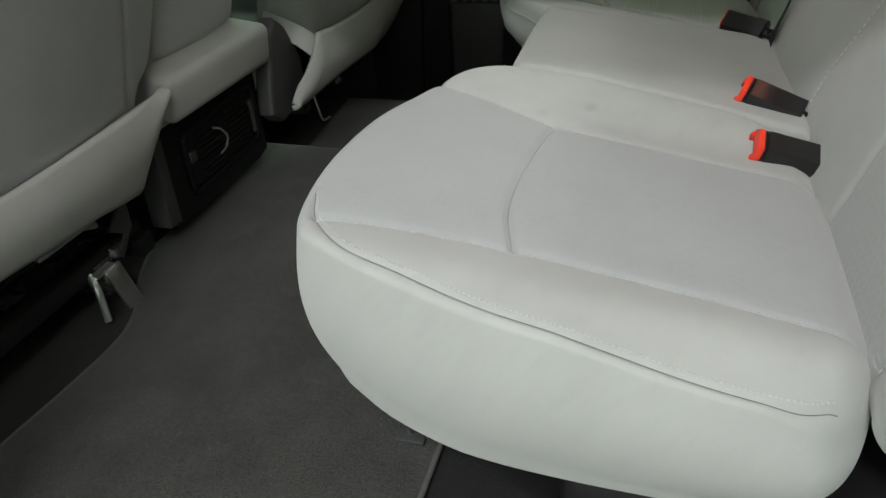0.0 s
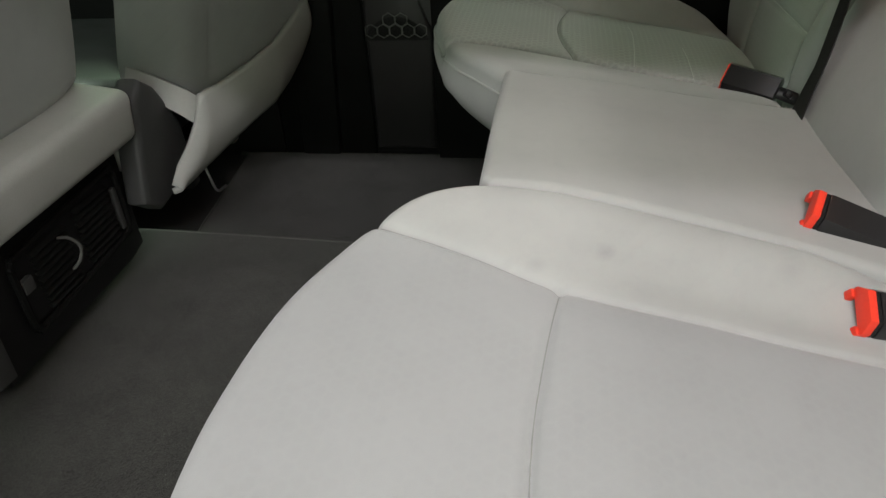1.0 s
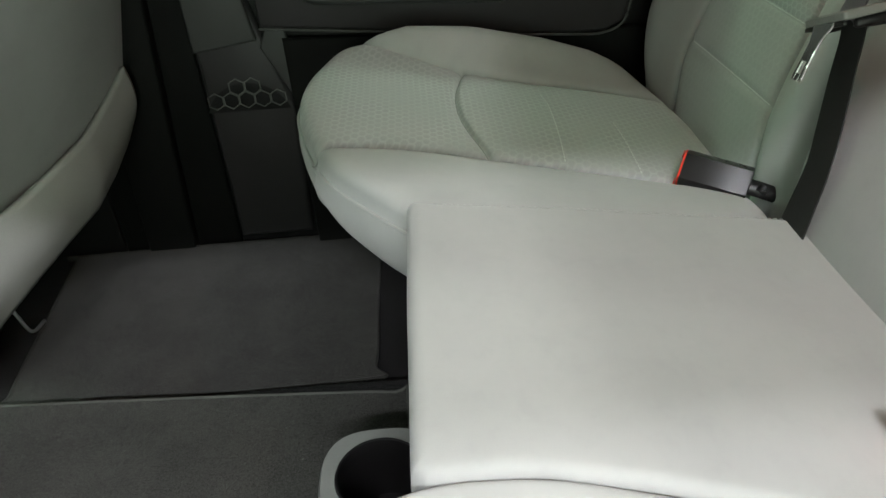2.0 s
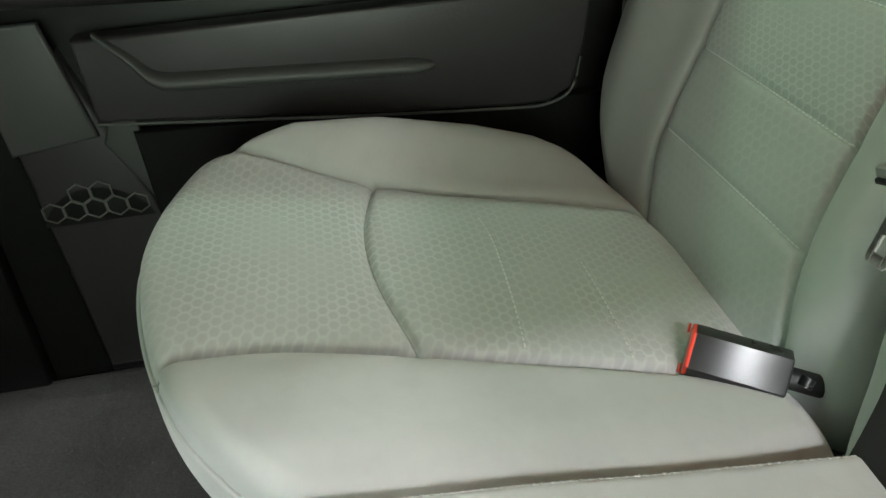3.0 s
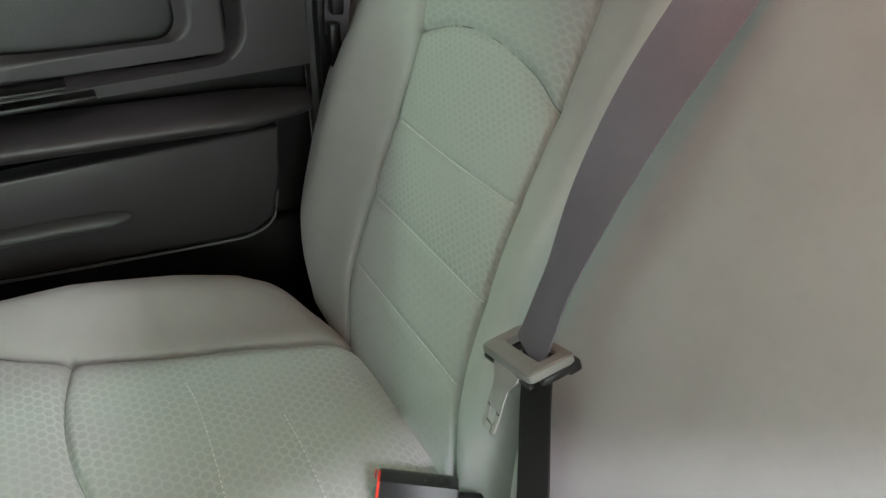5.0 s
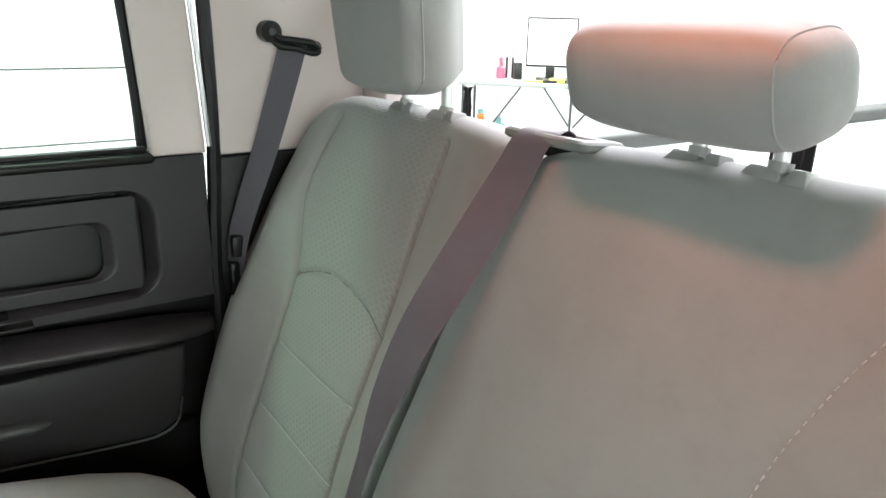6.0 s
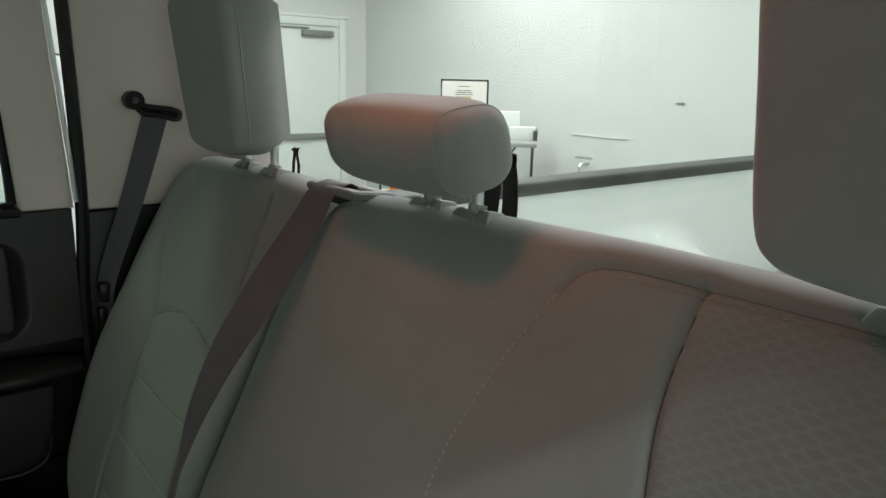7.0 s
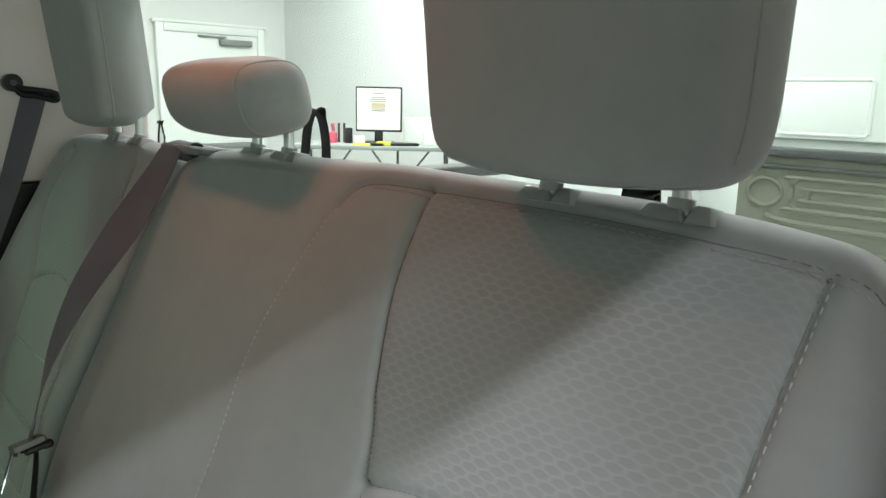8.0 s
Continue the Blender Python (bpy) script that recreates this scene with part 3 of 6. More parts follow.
# centre pillar behind the front seats
pillar_plate("pillar_trim", [(-0.46, 0.03), (-0.45, 0.95), (-0.40, 1.52), (-0.205, 1.52), (-0.205, 0.95), (-0.205, 0.03)], 1.585, 1.66, KICK, "black plastic centre pillar trim")
pillar_plate("pillar_trim", [(-0.46, 0.03), (-0.45, 0.95), (-0.40, 1.52), (-0.26, 1.52), (-0.29, 0.95), (-0.30, 0.03)], -0.34, -0.27, BLACK, "black plastic centre pillar trim")
pillar_plate("pillar_trim", [(-0.40, 0.05), (-0.385, 0.40), (-0.36, 0.60), (-0.34, 1.0), (-0.255, 1.0), (-0.262, 0.60), (-0.285, 0.30), (-0.30, 0.05)], 1.555, 1.586, KICK, "black ribbed cover on the centre pillar")


def seal_line(pts, radius, material, label):
    return tagged(part("door_seal", tube(pts, radius, 8, 60), material), label, "seal", kind="structure")


seal_line([(0.690, 1.538, 0.10), (0.684, 1.538, 0.70), (0.697, 1.538, 0.962), (0.699, 1.538, 1.15), (0.693, 1.538, 1.52)], 0.012, BLACK, "black rubber door seal")
seal_line([(0.686, 1.522, 0.985), (0.680, 1.522, 1.10), (0.668, 1.522, 1.30), (0.655, 1.522, 1.52)], 0.0045, CHROME, "bright strip along the door frame")


def rear_window():
    win = thing("window_rear", "clear rear window above the seat back", "window", (0.99, 0.66, 1.0), kind="structure")
    inv = Matrix.Translation((-0.99, -0.66, -1.0))
    part("pane", placed(solid_box((1.055, -0.24, 0.985), (1.059, 1.56, 1.42), 0), inv), GLASS, win).visible_shadow = False
    part("window_frame", placed(joined(solid_box((1.045, -0.26, 0.986), (1.07, 1.58, 0.998)), solid_box((1.045, 1.545, 0.998), (1.07, 1.58, 1.42))), inv), BLACK, win)


rear_window()

# ---- far rear door ----


def rear_door():
    d = thing("door_far", "closed black rear door with moulded pocket and armrest", "door", (0.2, 1.56, 0.1), kind="structure")
    inv = Matrix.Translation((-0.2, -1.56, -0.1))
    d_door = d
    flat = Matrix(((1, 0, 0, 0), (0, 0, -1, 0), (0, 1, 0, 0), (0, 0, 0, 1)))

    def plate(name, pts, y, depth, material, bevel=0.005, label="", parent=d):
        return part(name, placed(prism(pts, depth, bevel, 3), inv @ Matrix.Translation((0, y, 0)) @ flat), material, parent, label)

    # carcass, in three fields: upper with the pocket, armrest ledge, lower field
    def ring_plate(name, box, hole, y, depth, material):
        """A panel with a rounded recess through it; box: x0, z0, x1, z1."""
        x0, z0, x1, z1 = box
        inner = even_loop(np.array(hole), 300)
        c = inner.mean(0)
        d = inner - c
        t = np.minimum(np.where(d[:, 0] > 0, (x1 - c[0]) / np.maximum(d[:, 0], 1e-9), (x0 - c[0]) / np.minimum(d[:, 0], -1e-9)), np.where(d[:, 1] > 0, (z1 - c[1]) / np.maximum(d[:, 1], 1e-9), (z0 - c[1]) / np.minimum(d[:, 1], -1e-9)))
        outer = c + d * t[:, None]
        nor = d / np.linalg.norm(d, axis=1)[:, None]
        bm = bmesh.new()
        rows = []
        for lp, yy in ((outer, y), (outer, y - depth * 0.8), (outer - nor * 0.003, y - depth), (outer - nor * 0.005, y - depth), (inner + nor * 0.009, y - depth), (inner + nor * 0.006, y - depth), (inner, y - depth * 0.85), (inner - nor * 0.005, y - depth * 0.45), (inner - nor * 0.014, y)):
            rows.append([bm.verts.new((p[0], yy, p[1])) for p in lp])
        n = len(inner)
        for a, b in zip(rows, rows[1:]):
            for j in range(n):
                bm.faces.new((a[j], a[(j + 1) % n], b[(j + 1) % n], b[j]))
        return part(name, placed(bm, inv), material, d_door)

    plate("backing", [(-0.20, 0.06), (-0.20, 0.965), (0.684, 0.965), (0.678, 0.06)], 1.62, 0.05, BLACK, 0.003)
    dense = lambda x0, z0, x1, z1, r: rounded(x0, z0, x1, z1, r, 23)  # noqa: E731
    ring_plate("upper_panel", (-0.20, 0.718, 0.678, 0.972), dense(-0.05, 0.738, 0.585, 0.922, 0.05), 1.549, 0.024, DOOR)
    ring_plate("pocket_rim", (-0.04, 0.748, 0.566, 0.910), dense(0.0, 0.772, 0.520, 0.872, 0.03), 1.549, 0.008, DOOR)
    # sill of the window
    part("window_sill", placed(joined(solid_box((-0.20, 1.50, 0.967), (0.594, 1.60, 0.982), 0.007, 3), solid_box((-0.20, 1.515, 0.983), (0.585, 1.53, 0.993), 0.004)), inv), BLACK, d)
    # armrest, a rounded bar that runs out at the rear
    bm = bmesh.new()
    rows = []
    for i in range(60):
        x = -0.20 + 0.868 * i / 59
        fade = min(1.0, max(0.05, (0.684 - x) / 0.12)) ** 0.5
        rise = 0.011 - 0.055 * (x - 0.25)
        row = []
        for k in range(15):
            a = radians(-95 + 190 * k / 14)
            row.append(bm.verts.new((x, 1.535 - 0.064 * fade * math.cos(a), 0.677 + rise + 0.024 * math.sin(a) * (0.5 + 0.5 * fade))))
        rows.append(row)
    for a, b in zip(rows, rows[1:]):
        for k in range(14):
            bm.faces.new((a[k], a[k + 1], b[k + 1], b[k]))
    part("armrest", placed(bm, inv), DOOR, d)
    part("pull_cup", placed(joined(solid_box((0.08, 1.50, 0.725), (0.39, 1.545, 0.732), 0.002), solid_box((0.08, 1.505, 0.742), (0.36, 1.547, 0.747), 0.002)), inv), BLACK, d)
    # lower field with its curved end and a pale edge line
    low = [(-0.06, 0.531), (0.0, 0.525), (0.30, 0.495), (0.50, 0.478), (0.555, 0.478), (0.588, 0.496), (0.606, 0.56), (0.614, 0.640), (-0.06, 0.640)]
    plate("lower_panel", low, 1.551, 0.040, DOOR, 0.006)
    part("edge_line", placed(tube([(-0.06, 1.509, 0.530), (0.0, 1.509, 0.524), (0.30, 1.509, 0.494), (0.50, 1.509, 0.477), (0.555, 1.509, 0.477), (0.588, 1.510, 0.495), (0.600, 1.512, 0.54)], 0.0024, 8, 80), inv), DARK, d)
    # moulded ledge, rounded at the rear, running up at the front
    bm = bmesh.new()
    rows = []
    led = smooth_line([(-0.03, 0.645), (0.005, 0.610), (0.028, 0.583), (0.06, 0.575), (0.15, 0.570), (0.28, 0.562), (0.36, 0.557), (0.395, 0.555)], 90)
    for i, (x, z) in enumerate(led):
        v = i / 89
        k = min(1.0, (1 - v) / 0.07) ** 0.5 if v > 0.93 else min(1.0, 0.35 + v * 4)
        row = []
        for q in range(11):
            a = radians(-90 + 180 * q / 10)
            row.append(bm.verts.new((x, 1.512 - 0.019 * k * math.cos(a), z + 0.012 * k * math.sin(a))))
        rows.append(row)
    for a, b in zip(rows, rows[1:]):
        for q in range(10):
            bm.faces.new((a[q], a[q + 1], b[q + 1], b[q]))
    part("map_ledge", placed(bm, inv), DARK, d)
    plate("kick_panel", [(-0.03, 0.06), (-0.03, 0.50), (0.678, 0.47), (0.678, 0.06)], 1.56, 0.020, KICK, 0.005)
    # front loudspeaker housing
    plate("speaker_housing", [(-0.195, 0.08), (-0.195, 0.62), (-0.095, 0.62), (-0.055, 0.46), (-0.025, 0.375), (-0.040, 0.08)], 1.585, 0.032, DOOR, 0.012)
    # these two panels and the grille are paler, painting the housing's lit band
    plate("step_panel", [(-0.195, 0.485), (-0.195, 0.66), (-0.10, 0.66), (-0.075, 0.50)], 1.551, 0.012, DARK, 0.005)
    plate("wedge_panel", [(-0.075, 0.485), (-0.022, 0.375), (-0.005, 0.42), (-0.035, 0.57)], 1.557, 0.010, DARK, 0.005)
    # honeycomb grille, cut to its lit upper rows; the shaded rest is left plain
    bm = bmesh.new()
    pitch, cx, cz = 0.0300, -0.118, 0.335
    for r in range(-6, 7):
        for c in range(-6, 7):
            x, z = cx + pitch * (c + 0.5 * (r % 2)), cz + pitch * 0.866 * r
            if (x - cx) ** 2 + (z - cz) ** 2 > 0.088**2 or x > -0.035 or x < -0.190 or z < 0.368:
                continue
            for k in range(6):
                a0, a1 = radians(30 + 60 * k), radians(90 + 60 * k)
                q = []
                for rad, yy in ((0.0173, 1.5505), (0.0152, 1.5505), (0.0152, 1.556), (0.0173, 1.556)):
                    q.append([bm.verts.new((x + rad * math.cos(a), yy, z + rad * math.sin(a))) for a in (a0, a1)])
                for u in range(4):
                    v = (u + 1) % 4
                    bm.faces.new((q[u][0], q[u][1], q[v][1], q[v][0]))
    part("speaker_grille", placed(bm, inv), GRILLE, d, "dark grey honeycomb loudspeaker grille")
    part("speaker_cloth", placed(prism([(cx + 0.085 * math.cos(radians(20 + k * 10)), cz + 0.085 * math.sin(radians(20 + k * 10))) for k in range(15)], 0.0015, 0), inv @ Matrix.Translation((0, 1.5545, 0)) @ flat), BLACK, d)
    # pale upper frame and the pane
    plate("frame_trim", [(0.592, 0.973), (0.682, 0.973), (0.676, 1.10), (0.652, 1.52), (0.560, 1.52), (0.578, 1.25)], 1.575, 0.05, TRIM, 0.006, "pale beige upper frame trim")
    part("glass_run", placed(tube([(0.584, 1.545, 0.985), (0.582, 1.545, 1.08), (0.573, 1.545, 1.25), (0.553, 1.545, 1.52)], 0.0085, 8, 40), inv), BLACK, d)
    plate("pane", [(-0.20, 0.975), (0.588, 0.975), (0.575, 1.25), (0.556, 1.5), (-0.20, 1.5)], 1.572, 0.003, TINTED, 0)


rear_door()

# ---- courtesy lamp under the headliner ----


def courtesy_light():
    ob = thing("courtesy_light", "small clear courtesy lamp on the headliner", "lamp", (0.69, 0.69, 1.5))
    part("bezel", joined(solid_box((-0.07, -0.05, 0.004), (-0.055, 0.05, 0.02), 0.004), solid_box((0.055, -0.05, 0.004), (0.07, 0.05, 0.02), 0.004), solid_box((-0.07, -0.05, 0.004), (0.07, -0.036, 0.02), 0.004), solid_box((-0.07, 0.036, 0.004), (0.07, 0.05, 0.02), 0.004)), TRIM, ob)


courtesy_light()

# ---- rear bench ----
BENCH = "rear bench"


def flat_where(a, b, h):
    return np.stack([a, b, h], 1)


def cushion(near):
    """An outer seat cushion; b runs inwards from the outer side."""
    where = flat_where if near else (lambda a, b, h: np.stack([a, 1.377 - b, h], 1))
    name = "seat_cushion"
    label = "light grey cloth rear seat cushion beside the open door" if near else "grey-green cloth rear seat cushion with honeycomb insert"
    ob = thing(name, label, "seat cushion", (0, 0, 0), BENCH)
    out = [(0.072, 0.030), (0.050, 0.10), (0.041, 0.20), (0.050, 0.31), (0.075, 0.395), (0.112, 0.455), (0.160, 0.498), (0.22, 0.512), (0.34, 0.512), (0.48, 0.512), (0.578, 0.508),
           (0.609, 0.47), (0.614, 0.30), (0.611, 0.10), (0.592, 0.010), (0.564, -0.034), (0.52, -0.048), (0.42, -0.052), (0.28, -0.044), (0.17, -0.022), (0.110, 0.002)]
    if not near:
        out[1:7] = [(0.051, 0.10), (0.047, 0.20), (0.066, 0.30), (0.097, 0.385), (0.136, 0.448), (0.178, 0.493)]
    else:
        k = out.index((0.112, 0.455))
        out[k : k + 7] = [(0.108, 0.447), (0.150, 0.488), (0.20, 0.516), (0.27, 0.524), (0.34, 0.514), (0.42, 0.498), (0.50, 0.481), (0.580, 0.460), (0.603, 0.42)]
    s1 = [(0.082, 0.054), (0.16, 0.066), (0.278, 0.072), (0.469, 0.060), (0.645, 0.046)] if near else [(0.128, 0.013), (0.160, 0.028), (0.194, 0.042), (0.282, 0.073), (0.370, 0.091), (0.457, 0.105), (0.60, 0.134), (0.645, 0.142)]
    s2 = [(0.098, 0.438), (0.19, 0.424), (0.27, 0.404), (0.33, 0.394), (0.40, 0.384), (0.48, 0.370), (0.645, 0.350)] if near else [(0.075, 0.350), (0.19, 0.344), (0.374, 0.372), (0.51, 0.399), (0.645, 0.42)]
    s3 = [(0.278, 0.072), (0.260, 0.140), (0.257, 0.21), (0.262, 0.29), (0.274, 0.402)] if near else [(0.281, 0.072), (0.267, 0.135), (0.263, 0.20), (0.271, 0.27), (0.292, 0.352)]

    def top(a, b):
        z = 0.530 - 0.150 * (a - 0.05)
        if near:
            lift = 0.012 * np.exp(-(((b - 0.010) / 0.045) ** 2)) * np.clip((a - 0.05) / 0.15, 0, 1)
        else:
            lift = np.interp(a, [0.04, 0.10, 0.20, 0.30, 0.42, 0.50, 0.56, 0.62], [0.0, 0.022, 0.048, 0.050, 0.038, 0.022, 0.004, -0.022]) * np.exp(-(np.maximum(b + 0.010, 0) / 0.060) ** 2)
        crown = 0.005 * np.exp(-(((b - 0.22) / 0.13) ** 2)) * np.exp(-(((a - 0.42) / 0.16) ** 2))
        front = 0.004 * np.exp(-(((a - 0.16) / 0.07) ** 2)) * np.exp(-(((b - 0.22) / 0.12) ** 2))
        inner = 0.010 * np.exp(-(((b - 0.47) / 0.05) ** 2)) if not near else 0.024 * np.exp(-(np.maximum(np.interp(a, [0.1, 0.27, 0.5, 0.64], [0.49, 0.52, 0.48, 0.44]) - b, 0) / 0.055) ** 2) - 0.008 * np.exp(-(((b - 0.400) / 0.04) ** 2)) * np.clip((a - 0.15) / 0.1, 0, 1)
        slack = np.array([0.0016 * noise.noise((x * 9, y * 9, 1.7 if near else 4.1)) for x, y in zip(a, b)])
        sag = -0.008 * np.clip((a - 0.56) / 0.08, 0, 1)
        if near:
            inner = inner - 0.022 * np.clip((a - 0.33) / 0.22, 0, 1) * np.exp(-(np.maximum(b + 0.05, 0) / 0.05) ** 2)
        return z + lift + crown + front + inner + slack + sag

    def low(a, b):
        lift = 0.040 * np.clip((0.24 - a) / 0.20, 0, 1) ** 1.4
        return 0.298 + lift + (0.0 if near else 0.068) * np.clip((b - 0.06) / 0.20, 0, 1)

    def edge(a, b):
        rear = 0.026 * np.clip((a - 0.50) / 0.08, 0, 1)
        return rear + (np.interp(b, [-0.02, 0.10, 0.22, 0.40, 0.47], [0.010, 0.016, 0.020, 0.016, 0.008]) if near else 0.020 + 0.020 * np.clip((0.20 - b) / 0.20, 0, 1))

    rim_seam = [(0.062, 0.100), (0.083, 0.052), (0.125, 0.010), (0.18, -0.010), (0.28, -0.032), (0.42, -0.043), (0.52, -0.040), (0.562, -0.026)]
    pad = Pad(out, (0.34, 0.235), top, where, low, edge, ([(rim_seam, 0.0022, 0.0020)] if near else []) + [(s1, 0.0060 if near else 0.0085, 0.0038), (s2, 0.0050 if near else 0.0080, 0.0038), (s3, 0.0045 if near else 0.0060, 0.0034)], 0.010, 0.022 if near else 0.052, 130, 600, 24)
    a, b = pad.mids[:, 0], pad.mids[:, 1]
    top_face = pad.spot < pad.rings
    l1, l2, l3 = (smooth_line(s, 60) for s in (s1, s2, s3))
    y1, y2 = np.interp(a, l1[:, 0], l1[:, 1]), np.interp(a, l2[:, 0], l2[:, 1])
    x3 = np.interp(b, l3[:, 1], l3[:, 0])
    outer = top_face & (b < y1) & (a > 0.080)
    inner = top_face & (b > y2) & (a > 0.078)
    front = top_face & ~outer & ~inner & (a < x3)
    mid = top_face & ~outer & ~inner & ~front
    plain = HEX_WORN if near else HEX
    pad.cover("insert_panel", mid, plain, ob, "honeycomb cloth insert")
    pad.cover("front_panel", front, plain, ob, "honeycomb cloth insert")
    pad.cover("outer_bolster", outer, CLOTH, ob)
    pad.cover("inner_bolster", inner, CLOTH_SPOTTED if near else CLOTH, ob)
    pad.cover("skirt", ~top_face, CLOTH, ob)
    pad.underside("base", BLACK, ob)
    loop = pad.skirt_line(0.0, 0.0008) if near else pad.skirt_line(0.085, 0.0012)
    if not near:
        part("piping", tube(loop[::4], 0.0024, 7, 230, True), CLOTH, ob)
    part("hem", tube(pad.skirt_line(0.97, -0.004)[::4], 0.0040, 8, 230, True), CLOTH, ob)
    side = [(x, y - 0.007) for x, y in s1]
    ends = lambda s: [p for p in s if p[0] < 0.60]  # noqa: E731
    if near:
        pad.groove_shade([ends(s2), s3], ob, radius=0.0005, thread=SEAM_SHADE_SOFT)
        pad.groove_shade([rim_seam], ob, radius=0.0005)
        pad.groove_shade([ends(s1)], ob, sink=-0.0012)
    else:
        pad.groove_shade([ends(s1)], ob)
        pad.groove_shade([ends(s2), s3], ob, thread=SEAM_SHADE_SOFT)
    if near:
        pad.stitches([side, [(x + 0.002, y + 0.006) for x, y in rim_seam]], ob, 0.0048, 0.0028, thread=SOFT_THREAD)
    else:
        pad.stitches([[(0.388, 0.15), (0.393, 0.20), (0.390, 0.29), (0.384, 0.37)], [(0.474, 0.24), (0.476, 0.30), (0.474, 0.39)]], ob, 0.007, 0.0038, name="cross_stitching")
    return settle(ob, (0.33, 0.23 if near else 1.15, 0.30))


cushion(True)
cushion(False)


def centre_cushion():
    ob = thing("seat_cushion", "flat pale grey cloth centre seat cushion", "seat cushion", (0, 0, 0), BENCH)
    out = [(0.192, 0.855), (0.190, 0.70), (0.190, 0.53), (0.200, 0.519), (0.27, 0.526), (0.34, 0.516), (0.42, 0.500), (0.50, 0.483), (0.58, 0.462), (0.600, 0.460), (0.605, 0.48), (0.605, 0.70), (0.605, 0.85), (0.599, 0.863), (0.42, 0.863), (0.20, 0.863)]
    loop = []
    for (x0, y0), (x1, y1) in zip(out, out[1:] + out[:1]):
        for k in range(3):
            loop.append((x0 + (x1 - x0) * k / 3, y0 + (y1 - y0) * k / 3))

    def top(a, b):
        slack = np.array([0.0022 * noise.noise((x * 7, y * 7, 2.2)) for x, y in zip(a, b)])
        return 0.532 - 0.150 * (a - 0.190) + 0.005 * np.exp(-(((b - 0.69) / 0.15) ** 2)) + slack

    pad = Pad(loop, (0.42, 0.69), top, flat_where, lambda a, b: 0.330 + 0 * a, 0.013, [], 0.003, 0.006, 70, 420, 12)
    top_face = pad.spot < pad.rings
    pad.cover("top_panel", top_face, CLOTH, ob)
    pad.cover("skirt", ~top_face, CLOTH, ob)
    pad.underside("base", BLACK, ob)
    pad.stitches([[(0.21, 0.857), (0.40, 0.857), (0.60, 0.857)]], ob, 0.0065, 0.0040, thread=SOFT_THREAD)
    return settle(ob, (0.40, 0.68, 0.33))


centre_cushion()

UP, FWD = np.array([0.403, 0, 0.915]), np.array([-0.915, 0, 0.403])


def back_where(a, b, h):
    return np.stack([0.607 + UP[0] * a + FWD[0] * h, b, 0.45 + UP[2] * a + FWD[2] * h], 1)


def s_of(z):
    return (z - 0.45) / 0.915


